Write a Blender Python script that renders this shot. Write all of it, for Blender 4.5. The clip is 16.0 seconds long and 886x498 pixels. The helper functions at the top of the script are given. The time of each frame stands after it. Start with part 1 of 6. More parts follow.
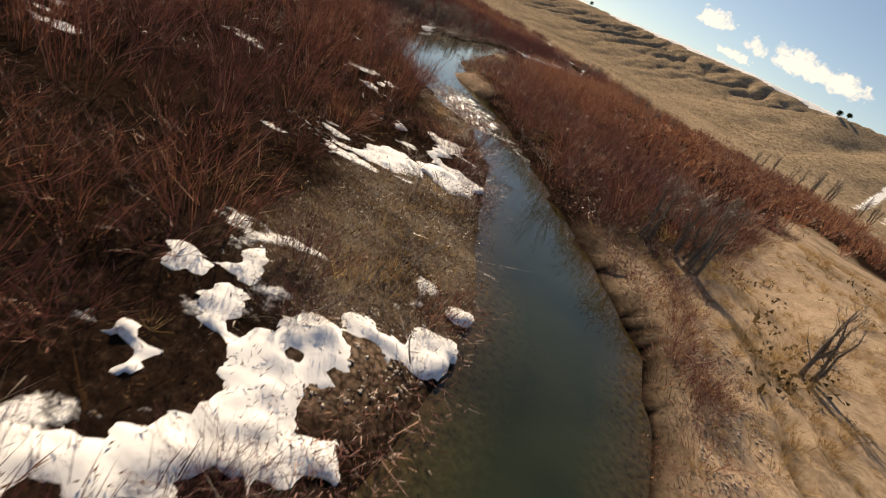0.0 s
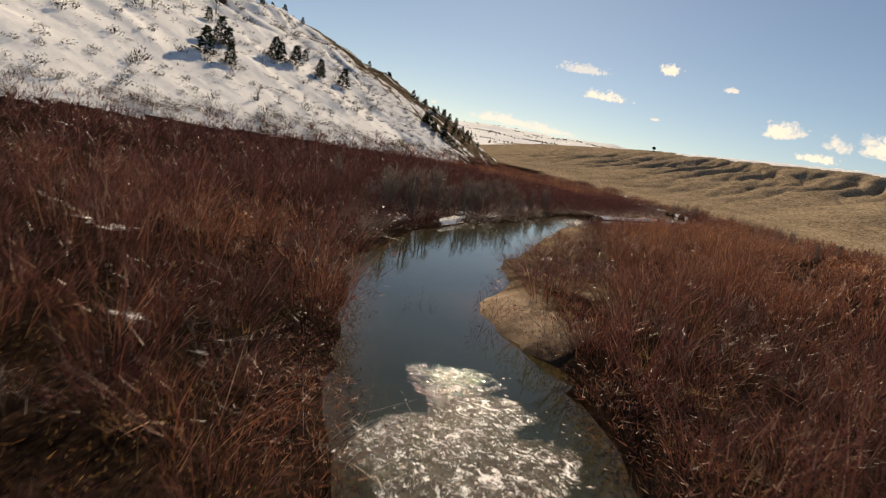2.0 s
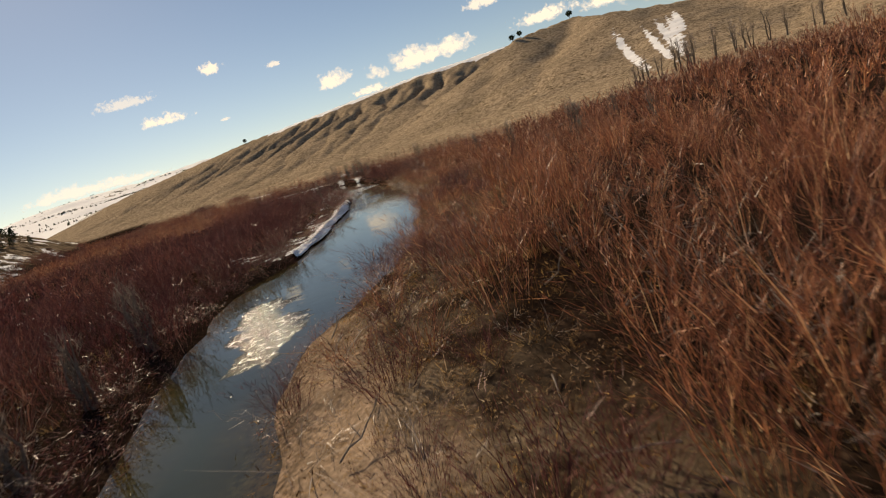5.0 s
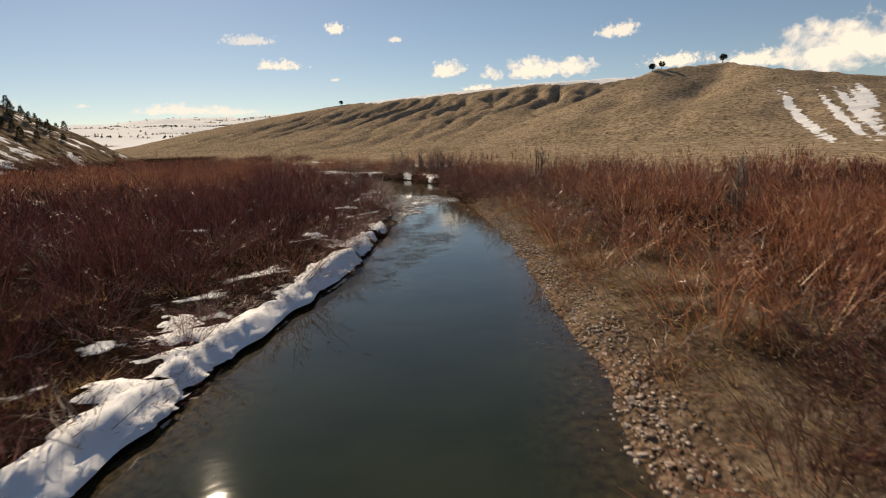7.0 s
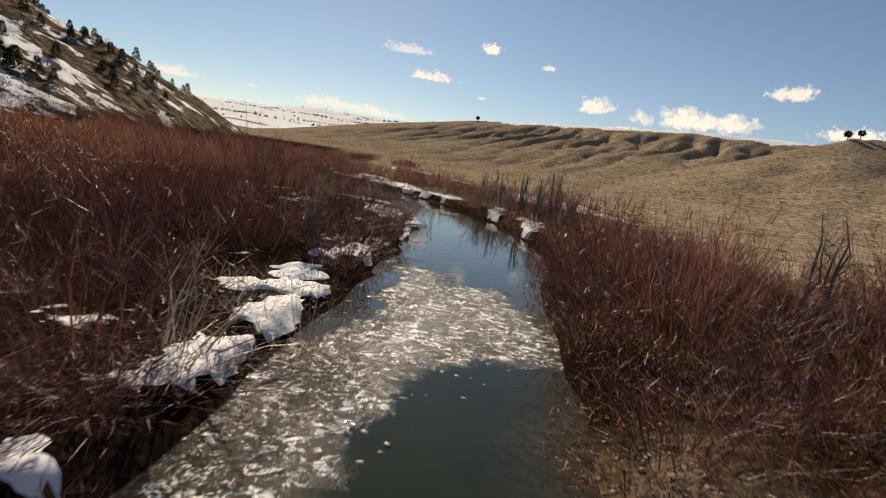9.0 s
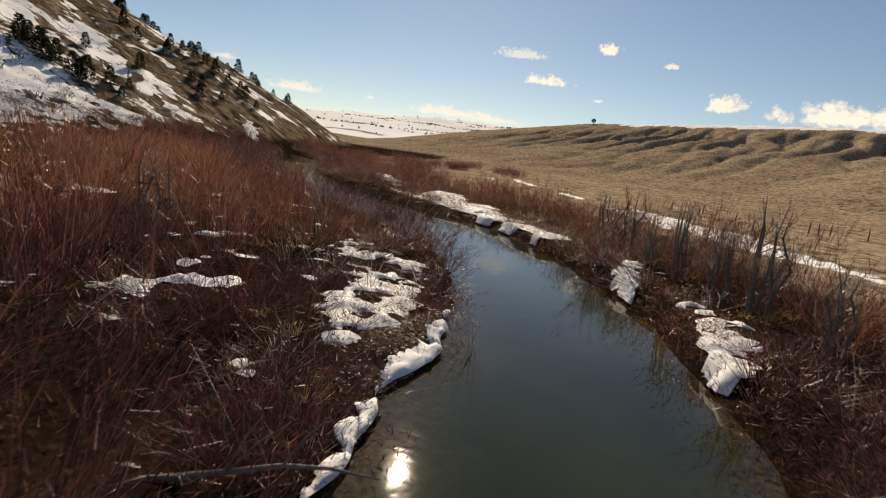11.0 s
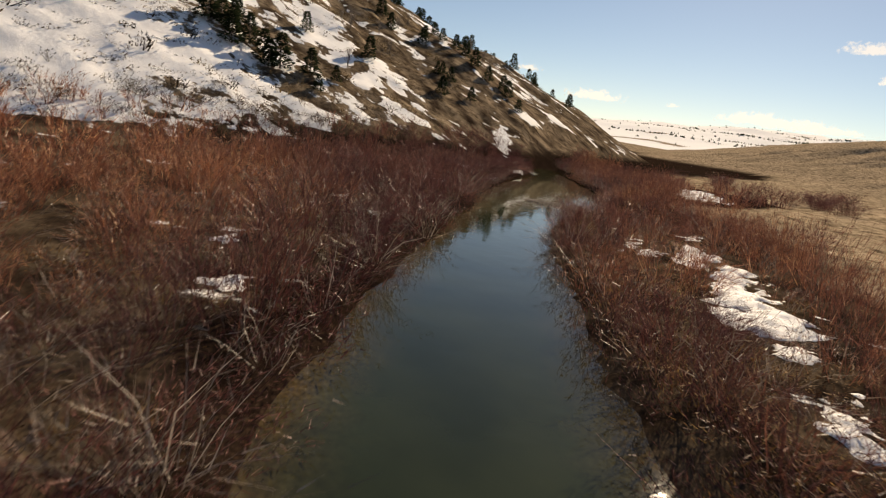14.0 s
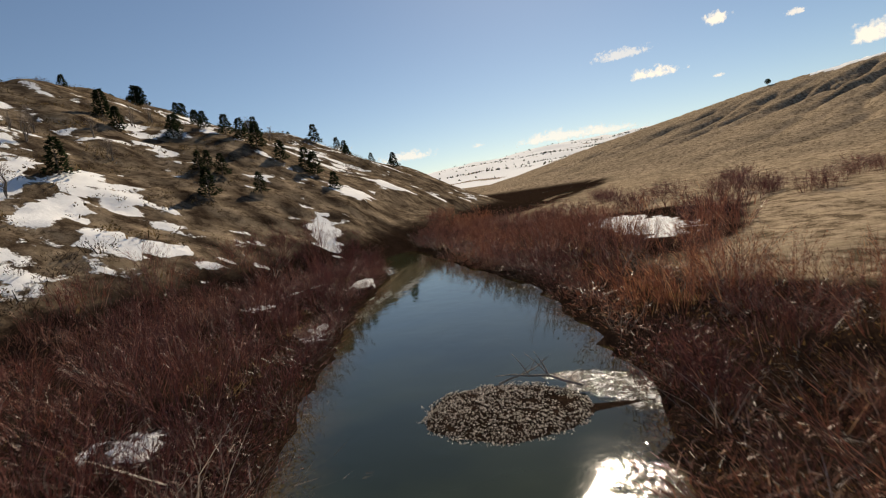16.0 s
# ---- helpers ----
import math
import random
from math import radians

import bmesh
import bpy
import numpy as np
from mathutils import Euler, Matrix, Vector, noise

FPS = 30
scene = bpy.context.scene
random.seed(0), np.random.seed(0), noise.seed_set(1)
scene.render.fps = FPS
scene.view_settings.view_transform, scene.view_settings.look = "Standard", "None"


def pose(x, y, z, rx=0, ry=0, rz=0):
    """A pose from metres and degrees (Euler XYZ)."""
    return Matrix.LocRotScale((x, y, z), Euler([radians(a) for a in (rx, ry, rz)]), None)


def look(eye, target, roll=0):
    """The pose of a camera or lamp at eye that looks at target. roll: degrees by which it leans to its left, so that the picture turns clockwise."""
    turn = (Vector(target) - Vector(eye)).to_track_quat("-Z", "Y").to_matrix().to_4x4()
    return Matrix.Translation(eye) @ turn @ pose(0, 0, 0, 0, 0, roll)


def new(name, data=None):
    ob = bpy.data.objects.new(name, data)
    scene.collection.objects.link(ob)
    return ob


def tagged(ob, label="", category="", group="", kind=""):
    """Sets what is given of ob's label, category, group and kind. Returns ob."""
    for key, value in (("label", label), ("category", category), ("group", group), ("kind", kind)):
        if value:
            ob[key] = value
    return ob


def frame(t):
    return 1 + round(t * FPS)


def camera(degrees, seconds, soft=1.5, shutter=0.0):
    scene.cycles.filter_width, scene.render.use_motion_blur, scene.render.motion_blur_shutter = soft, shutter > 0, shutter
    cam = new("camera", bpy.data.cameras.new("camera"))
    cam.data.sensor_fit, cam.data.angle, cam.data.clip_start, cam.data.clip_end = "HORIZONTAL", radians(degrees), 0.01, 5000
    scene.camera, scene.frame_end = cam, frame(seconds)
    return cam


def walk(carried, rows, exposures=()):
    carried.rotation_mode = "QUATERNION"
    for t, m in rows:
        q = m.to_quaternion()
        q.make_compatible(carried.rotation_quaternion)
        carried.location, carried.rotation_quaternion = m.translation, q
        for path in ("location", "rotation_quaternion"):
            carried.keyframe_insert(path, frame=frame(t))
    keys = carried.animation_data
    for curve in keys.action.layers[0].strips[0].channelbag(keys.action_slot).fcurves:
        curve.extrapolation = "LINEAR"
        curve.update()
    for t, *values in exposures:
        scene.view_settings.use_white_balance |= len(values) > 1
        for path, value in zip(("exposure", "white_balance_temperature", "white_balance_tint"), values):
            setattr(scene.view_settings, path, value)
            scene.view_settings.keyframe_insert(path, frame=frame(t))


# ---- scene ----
cam = camera(75.0, 16.0, soft=1.1, shutter=0.1)
PATH = [
    (0.0, pose(20.652, -120.856, 7.003, 64.347, -25.797, 22.762)),
    (0.5, pose(20.536, -114.090, 6.844, 70.920, -22.160, 26.302)),
    (1.0, pose(19.598, -107.395, 6.508, 72.324, -24.620, 32.884)),
    (1.5, pose(17.096, -99.706, 6.115, 76.932, -21.982, 34.250)),
    (2.0, pose(13.015, -91.366, 6.038, 80.091, -11.093, 28.886)),
    (2.5, pose(9.049, -83.136, 6.233, 80.353, 1.062, 21.958)),
    (3.0, pose(5.536, -75.471, 6.232, 78.481, 11.902, 11.279)),
    (3.5, pose(2.145, -67.215, 5.915, 76.754, 18.635, 0.306)),
    (4.0, pose(-0.540, -58.498, 5.617, 78.235, 21.589, -6.032)),
    (4.2, pose(-1.228, -55.073, 5.592, 78.083, 21.268, -7.748)),
    (6.3, pose(-1.164, -13.705, 5.105, 78.510, 9.311, -5.212)),
    (6.5, pose(-0.821, -9.826, 4.943, 78.833, 7.563, -3.966)),
    (7.0, pose(-0.000, -0.000, 4.497, 79.848, 2.056, 0.013)),
    (7.5, pose(0.652, 9.632, 4.080, 80.362, -2.476, 4.254)),
    (8.0, pose(1.050, 18.547, 3.942, 81.342, -6.321, 7.951)),
    (8.5, pose(1.020, 26.518, 3.917, 81.622, -6.847, 9.938)),
    (9.0, pose(0.749, 34.272, 4.057, 81.434, -8.349, 12.952)),
    (9.2, pose(0.621, 37.154, 4.189, 81.262, -8.411, 14.262)),
    (11.3, pose(-4.145, 59.697, 4.850, 80.101, -9.149, 27.271)),
    (11.5, pose(-5.070, 62.715, 4.856, 79.678, -11.886, 31.086)),
    (12.0, pose(-7.641, 70.254, 4.773, 77.554, -19.101, 43.538)),
    (12.5, pose(-10.883, 77.011, 5.051, 76.388, -25.246, 53.246)),
    (13.0, pose(-15.593, 83.507, 5.809, 75.858, -24.303, 57.204)),
    (13.5, pose(-22.303, 90.132, 5.898, 75.971, -20.782, 58.016)),
    (14.0, pose(-29.818, 97.021, 5.799, 77.584, -8.249, 52.340)),
    (14.5, pose(-37.106, 103.670, 5.388, 78.159, 7.300, 41.472)),
    (15.0, pose(-43.584, 109.865, 5.027, 80.466, 13.246, 34.489)),
    (15.5, pose(-49.758, 116.304, 5.400, 82.515, 12.605, 33.902)),
    (16.0, pose(-55.615, 123.659, 6.196, 84.853, 8.990, 35.679)),
]
walk(cam, PATH, [(0.0, 0.40, 8200, 13), (1.0, 0.38, 8100, 13), (2.2, 0.16, 8000, 12), (4.0, 0.22, 8400, 13), (7.0, 0.12, 7800, 12), (9.0, 0.12, 7400, 12), (12.0, 0.20, 8000, 12), (13.5, 0.36, 8300, 14), (14.5, 0.35, 8300, 12), (15.3, 0.24, 7700, 12), (16.0, 0.18, 7300, 10)])

# ------------------------------------------------------------ sky and sun
SUN_AZ, SUN_EL = radians(-24.5), radians(31.0)      # azimuth from +y to +x
sun_dir = Vector((math.sin(SUN_AZ) * math.cos(SUN_EL), math.cos(SUN_AZ) * math.cos(SUN_EL), math.sin(SUN_EL)))
world = bpy.data.worlds.new("sky")
scene.world = world
world.use_nodes = True
wn, wl = world.node_tree.nodes, world.node_tree.links
wn.clear()
sky = wn.new("ShaderNodeTexSky")
sky.sky_type, sky.sun_disc = "NISHITA", False
sky.sun_elevation, sky.sun_rotation = SUN_EL, SUN_AZ
sky.altitude, sky.air_density, sky.dust_density, sky.ozone_density = 1500, 1.0, 0.35, 3.0
bg = wn.new("ShaderNodeBackground")
bg.inputs["Strength"].default_value = 0.075
wo = wn.new("ShaderNodeOutputWorld")
wl.new(sky.outputs[0], bg.inputs["Color"])
wl.new(bg.outputs[0], wo.inputs["Surface"])
sun = new("sun", bpy.data.lights.new("sun", "SUN"))
sun.data.energy, sun.data.angle, sun.data.color = 5.0, radians(0.53), (1.0, 0.89, 0.74)
sun.matrix_world = look(sun_dir * 500, (0, 0, 0))

# ------------------------------------------------------------ plan of the valley
LEFT = [(14, -200), (17, -150), (19, -128), (20, -116), (20, -111), (19.2, -106), (17.6, -101.5), (16.5, -97), (14.5, -91),
        (11.5, -87), (8, -84), (5, -80.5), (0, -73.5), (-3, -69.5), (-5, -64.5), (-7.3, -57), (-8.0, -50), (-8.5, -42),
        (-8.7, -33), (-9.6, -22), (-10.2, -11), (-9.3, -6), (-7.2, -2.5), (-6, 2.5), (-5, 8.5), (-4.5, 15), (-3.4, 22),
        (-3, 30), (-3.6, 40), (-4.8, 48), (-6, 57), (-7.8, 66), (-8.8, 71), (-10.8, 75.5), (-13.5, 80.5)]
LEFT_UP = [(-16.6, 84.7), (-21.5, 88.9), (-25.9, 91.2), (-30.6, 94.2), (-36.6, 99), (-41, 102.8), (-46, 107.8), (-49.4, 111.4), (-55, 117.5), (-64, 127.5), (-70, 134),
           (-76, 141.5), (-83, 151), (-90, 161), (-100, 171), (-112, 182), (-124, 205), (-129, 240), (-141, 290), (-170, 400)]
RIGHT = [(27, -200), (26, -150), (25.5, -125), (25, -110), (24.6, -105), (23.2, -100.5), (21, -96), (18.2, -90.5), (16, -86),
         (13, -80.5), (9.2, -74.2), (5.5, -71.8), (4, -69), (3.2, -64), (0.8, -59.5), (0.2, -54), (-1, -49), (-2.3, -43), (-3.7, -34),
         (-5, -27), (-4.5, -21), (-1.5, -15), (0.6, -8), (1.3, -3), (2, 2), (2.8, 8), (3, 14), (2.9, 22), (2.8, 30),
         (2.3, 38), (1.4, 46), (0.4, 54), (0.1, 62), (-1.5, 70), (-4.5, 78), (-7.5, 84)]
RIGHT_UP = [(-11, 88.5), (-15, 93.5), (-19, 97), (-24, 99.5), (-30, 103.5), (-38, 110), (-43, 115), (-47.5, 119), (-53, 124.5),
            (-57.5, 131), (-60, 138), (-63.5, 143.5), (-67, 148), (-73, 155.5), (-80, 161.5), (-92, 172), (-104, 184),
            (-116, 206), (-121, 240), (-133, 290), (-162, 400)]


def smooth_line(pts, step=1.2):
    """A rounded line through control points, in steps of about that many metres."""
    p = np.array(pts, float)
    p = np.vstack([2 * p[0] - p[1], p, 2 * p[-1] - p[-2]])
    out = []
    for a, b, c, d in zip(p[:-3], p[1:-2], p[2:-1], p[3:]):
        n = max(2, int(np.linalg.norm(c - b) / step))
        for u in np.linspace(0, 1, n, endpoint=False):
            out.append(0.5 * (2 * b + (c - a) * u + (2 * a - 5 * b + 4 * c - d) * u**2 + (3 * b - a - 3 * c + d) * u**3))
    out.append(p[-2])
    return np.array(out)


def wave(x, y, scale, seed, octaves=3):
    """Smooth noise in about -1 to 1 from sums of turned sines, quick on whole arrays."""
    r = np.random.default_rng(seed)
    total, amp, norm = 0.0, 1.0, 0.0
    for o in range(octaves):
        for _ in range(4):
            a, ph, k = r.uniform(0, 2 * math.pi), r.uniform(0, 2 * math.pi), r.uniform(0.75, 1.3) * 2 * math.pi / (scale / 2.03**o)
            total = total + amp * np.sin(k * (x * math.cos(a) + y * math.sin(a)) + ph + 1.7 * np.sin(k * 0.53 * (y * math.cos(a) - x * math.sin(a)) + ph * 2))
        norm += amp * 2.0
        amp *= 0.55
    return total / norm


BANK_L, BANK_R = smooth_line(LEFT + LEFT_UP), smooth_line(RIGHT + RIGHT_UP)
for bank, seed in ((BANK_L, 3), (BANK_R, 4)):
    bank[:, 0] += 0.28 * wave(bank[:, 0], bank[:, 1], 5.0, seed)
    bank[:, 1] += 0.28 * wave(bank[:, 0], bank[:, 1], 4.0, seed + 9)


def line_distance(x, y, line):
    best = np.full(x.shape, 1e9)
    for a, b in zip(line[:-1], line[1:]):
        d = b - a
        near = np.abs(x - a[0]) + np.abs(y - a[1]) < np.maximum(best + 4, 0) * 1.5 + 6
        if not near.any():
            continue
        px, py = x[near] - a[0], y[near] - a[1]
        u = np.clip((px * d[0] + py * d[1]) / (d @ d), 0, 1)
        best[near] = np.minimum(best[near], np.hypot(px - u * d[0], py - u * d[1]))
    return best


def inside(x, y, ring):
    odd = np.zeros(x.shape, bool)
    for a, b in zip(ring, np.roll(ring, -1, 0)):
        cross = (a[1] > y) != (b[1] > y)
        if a[1] != b[1]:
            odd ^= cross & (x < (b[0] - a[0]) * (y - a[1]) / (b[1] - a[1]) + a[0])
    return odd


RING = np.vstack([BANK_L, BANK_R[::-1]])
COARSE_L, COARSE_R = smooth_line(LEFT + LEFT_UP, 9), smooth_line(RIGHT + RIGHT_UP, 9)


def river(x, y):
    """Metres from the water's edge (negative in the water), and True on the right bank."""
    x, y = np.asarray(x, float), np.asarray(y, float)
    near = (x > -190) & (x < 120) & (y > -230) & (y < 430)
    dl, dr = np.full(x.shape, 999.0), np.full(x.shape, 999.0)
    wet = np.zeros(x.shape, bool)
    dl[near], dr[near] = line_distance(x[near], y[near], COARSE_L), line_distance(x[near], y[near], COARSE_R)
    close = near & (np.minimum(dl, dr) < 12)
    dl[close], dr[close] = line_distance(x[close], y[close], BANK_L), line_distance(x[close], y[close], BANK_R)
    wet[close] = inside(x[close], y[close], RING)
    d = np.minimum(dl, dr)
    return np.where(wet, -d, d), np.where(near, dr < dl, x > -60)


def smooth(u):
    u = np.clip(u, 0, 1)
    return u * u * (3 - 2 * u)


# patches: x, y, half length, half width, turn
SNOW_FIELD = [(-2.1, 118.2, 19.1, 2, 115), (-21.2, 147.3, 6.8, 1.2, 122), (-36.6, 174.2, 18.4, 1.2, 114), (-70, 172, 6, 2, 125),
    (-2.2, 114, 19.1, 2.8, 121), (-74, 181, 11, 3.5, 127), (-44.5, 175.3, 5.9, 0.7, 112)]
SNOW_GULLY = [(139, 228, 62, 2.2, 68), (150, 222, 52, 1.7, 66), (162, 232, 52, 2.2, 64), (174, 246, 44, 1.7, 62), (187, 262, 38, 2.2, 60)]
SNOW_HILL_A = [(-120.8, 144.8, 4.9, 1, 156), (-112.5, 144.6, 4.5, 1.6, 141), (-105.7, 145.9, 2.7, 1, 176), (-104.1, 149.3, 2.7, 1.2, 100),
    (-101.7, 152.2, 1.4, 0.6, 86), (-118.8, 189.4, 4.2, 2.7, 133), (-105.3, 169.1, 3.8, 0.8, 144), (-122.4, 176.5, 1.2, 0.5, -178), (-112.6,
    185.8, 4.7, 1.1, 106), (-122.8, 152.6, 3.2, 0.9, 144), (-136.4, 152.7, 2, 0.7, 69), (-144.9, 172, 2.6, 1, 119), (-109.5, 153.7, 0.7,
    0.5, 96), (-106.3, 119.6, 5.9, 2.3, 152), (-129.7, 143.5, 11.8, 4.5, 149), (-122.3, 145.2, 6.3, 1.6, 141), (-111.8, 144.1, 4.5, 1.8,
    139), (-97.9, 128.7, 2.6, 2.4, 92)]
SNOW_HILL_B = [(-102, 125.4, 2.3, 0.8, 84), (-105.1, 146.7, 2.9, 1.9, -144), (-94.8, 117, 2, 1.2, 120), (-107.7, 171.3, 3.7, 1.5, 139),
    (-117.9, 188.1, 4.6, 3.2, 175), (-133.7, 129.4, 9.3, 3.4, 150), (-150.8, 173.4, 5.6, 1.9, 146), (-94.3, 122.7, 1.8, 0.6, 77), (-112.2,
    131.9, 2.9, 1, 167), (-107.7, 117.6, 6.9, 2.7, 129), (-98.7, 129.2, 3.4, 2, 79), (-113.3, 146, 5.2, 1.5, 140), (-103.9, 150.4, 8, 0.3,
    72), (-119.7, 191.2, 3.9, 2.5, 166), (-79.6, 92.7, 15.4, 2.2, 164), (-98.7, 102.3, 2.1, 1.1, 121), (-118.2, 142.7, 4.2, 2.2, 136),
    (-102.3, 123.2, 2.1, 1.3, 114)]
SNOW_HILL_C = [(-127.3, 208.8, 4.9, 3.6, 94), (-106.8, 169.8, 3.3, 1, 163)]
SNOW_HILL = SNOW_HILL_A + SNOW_HILL_B + SNOW_HILL_C
RIFFLE = [(9.9, -81.7, 6.3, 2.9, 118), (14.8, -85.1, 2.5, 0.9, 123), (-6.6, -18, 5.1, 1.9, 97), (-2.7, 42.3, 5, 2.0, 92), (-2.7, 37.0, 4.5, 0.7, 92), (-2.2, 46.8,
    3.5, 2.4, 101), (0.8, 47.8, 2.4, 1.3, 96), (-62.2, 139.2, 2.9, 1, 155), (-93.4, 164.4, 7, 1.5, 137), (-7.5, -14, 4, 1.6, 95), (-1.5, 50,
    4.5, 3.2, 100), (-3.2, 53, 3, 2, 110), (-61.4, 139.6, 2.2, 1.2, 140), (-63.5, 147, 2, 1, 130)]
RIPPLED = [(-2.0, 22, 6, 1.5, 88), (-1.8, 30, 5, 1.6, 92), (-0.4, 27, 5, 1.0, 80), (16.5, -95, 5, 1.3, 118), (-59.5, 134.4, 2.2, 1.0, 130), (-1.2, 36, 4, 1.0, 92)]
ISLAND = [(-64.2, 137, 2.5, 2.1, 138)]
GRAVEL = [(5.1, -68.5, 2.6, 1.1, 112), (6.7, -71.4, 1.5, 0.8, 137), (18.6, -111.7, 1.7, 1.0, 82), (10.4, -88.5, 2.5, 1.2, 128), (12.8,
    -90.5, 2.1, 1.2, 102), (-2.8, -31.8, 9.5, 1.3, 96), (-0.7, -45.1, 3.6, 0.7, 98), (0.3, -49.4, 1.6, 0.5, 93), (3.3, 25.5, 8, 0.5, 90),
    (3.4, 12.5, 2.9, 0.4, 88), (3, 8.2, 1.7, 0.4, 83), (-8.7, 68, 3.1, 0.6, 96), (26.9, -102.5, 2.8, 0.9, 89), (27, -106.4, 2.6, 0.8, 71)]
MOUND = [(15.7, -106.5, 3.9, 1.2, 91), (17.6, -105, 3.6, 1.2, 106), (17.4, -109.4, 2.2, 1.1, 64), (15.1, -101.9, 2.8, 0.8, 73)]
OPEN = [(1.1, -47.2, 7.9, 0.9, 99), (4, 17.3, 13.6, 0.8, 89), (4.1, 30.5, 5, 1.4, 89), (1.4, -54.8, 9.5, 0.8, 106)]
SAND = [(5.6, -70.0, 3.6, 1.0, 131), (4.0, -68.2, 1.6, 0.9, 120)]
CLEARINGS = SAND + GRAVEL + MOUND + OPEN + SNOW_FIELD + [(27.5, -102, 9, 3, 95)]


# old snow along the banks: middle and reach of each lobe
SNOW_A = [(16.9, -117.1, 0.48), (17.4, -116.8, 0.44), (17.7, -116.1, 0.62), (16, -115, 0.31), (18.3, -114.9, 0.74), (19.2, -114.3, 0.34), (17.9, -114.2, 0.54),
    (16.3, -113.6, 0.21), (17.6, -113.5, 0.63), (16.1, -113.2, 0.29), (15.1, -112.9, 0.23), (17.9, -112.8, 0.61), (15.9, -112.8, 0.26), (14.9, -112.8, 0.25), (14.6,
    -112.5, 0.28), (17.7, -112.3, 0.56), (15.6, -111.9, 0.3), (15.4, -111.5, 0.3), (18.2, -111.2, 0.35), (18.7, -111, 0.31), (19.4, -110.5, 0.54), (19.4, -109.8,
    0.5), (19.4, -108, 0.33), (12.7, -102.4, 0.22), (13.8, -101.9, 0.5), (13.6, -100.4, 1.01), (15.3, -98.9, 1.07), (14.8, -97.8, 0.55), (15.8, -97.5, 0.48), (13.7,
    -97.2, 0.26), (13.7, -96.7, 0.29), (13.7, -96.2, 0.29), (11.4, -96.2, 0.24)]
SNOW_B = [(11.3, -96, 0.23), (13.6, -95.6, 0.33), (12.6, -94.4, 0.26), (7.5, -92.4, 0.32), (7.5, -90.8, 0.28), (7.6, -90.3, 0.29), (-10.2, -42.6, 0.39), (-10.5,
    -42.1, 0.4), (-7, 0.2, 0.44), (-6.7, 0.7, 0.29), (-6.7, 1.2, 0.38), (-6.5, 1.8, 0.33), (-6.4, 2.5, 0.32), (-10.5, 3.5, 0.26), (-10.9, 3.8, 0.23), (-11, 3.9,
    0.25), (-11.2, 4.1, 0.26), (-5.9, 4.3, 0.39), (-7, 4.7, 0.46), (-5.6, 5.4, 0.44), (-5.9, 6, 0.58), (-7.2, 6.1, 0.32), (-5.6, 6.6, 0.55), (-7.3, 6.6, 0.42),
    (-7.5, 7.3, 0.39), (-5.2, 7.5, 0.57), (-7.8, 7.9, 0.37), (-7.9, 8.2, 0.33), (-5.2, 8.3, 0.45), (-8.1, 8.7, 0.34), (-6.1, 9.3, 0.33), (-6.1, 9.7, 0.41), (-6.1,
    10.2, 0.36)]
SNOW_C = [(-5.4, 10.8, 0.46), (-5.8, 11.4, 0.53), (-5.2, 12.5, 0.54), (-6, 12.7, 0.65), (-4.9, 12.8, 0.5), (-6.5, 13.3, 0.62), (-4.8, 13.4, 0.55), (-7, 14, 0.59),
    (-4.5, 14.2, 0.59), (-4.2, 15.2, 0.7), (-4.2, 16, 0.61), (-4, 17, 0.61), (-3.7, 18.4, 0.45), (-3.6, 19, 0.38), (-4, 38.6, 0.22), (-4.3, 38.8, 0.21), (-4.4, 41.4,
    0.34), (-7.4, 42.1, 0.21), (-7.8, 42.4, 0.24), (-8.1, 42.8, 0.26), (-6.6, 47.3, 0.92), (-6, 47.8,
    1.04), (-6.6, 49.6, 0.83), (-7.1, 50.5, 0.74), (-7.2, 52.7, 0.45), (-7, 53.4, 0.49), (-6, 53.4, 0.33), (-6.6, 54.1, 0.55), (-6.8, 54.7, 0.35), (-6.4, 60.8,
    0.44)]
SNOW_D = [(-6.5, 61.5, 0.46), (-6.7, 62.5, 0.51), (-7, 63.5, 0.55), (-9.9, 63.6, 0.36), (-10.3, 63.9, 0.21), (-7.2, 64.5, 0.57), (-14.7, 65.3, 0.44), (-7.4, 65.5,
    0.61), (-15.2, 65.6, 0.44), (-7.7, 66.3, 0.53), (-9.6, 66.6, 0.45), (-7.7, 66.9, 0.56), (-15.1, 66.9, 0.32), (-15.6, 67, 0.35), (-10.2, 67.6, 0.6), (-14.4, 67.6,
    0.45), (-7.8, 67.9, 0.49), (-14.6, 68.1, 0.46), (-16.4, 68.2, 0.25), (-16.5, 68.3, 0.26), (-10.7, 68.6, 0.9), (-9.9, 68.6, 0.68), (-16.4, 68.6, 0.23), (-16.4,
    69, 0.21), (-7.9, 69.3, 0.83), (-8.4, 70.2, 0.51), (-8.5, 70.8, 0.48), (-1.4, 70.8, 0.42), (-10.2, 71, 0.44), (-11.4, 71.2, 1), (-8.8, 71.4, 0.37), (-1.4, 71.6,
    0.56), (-11.7, 72, 0.85)]
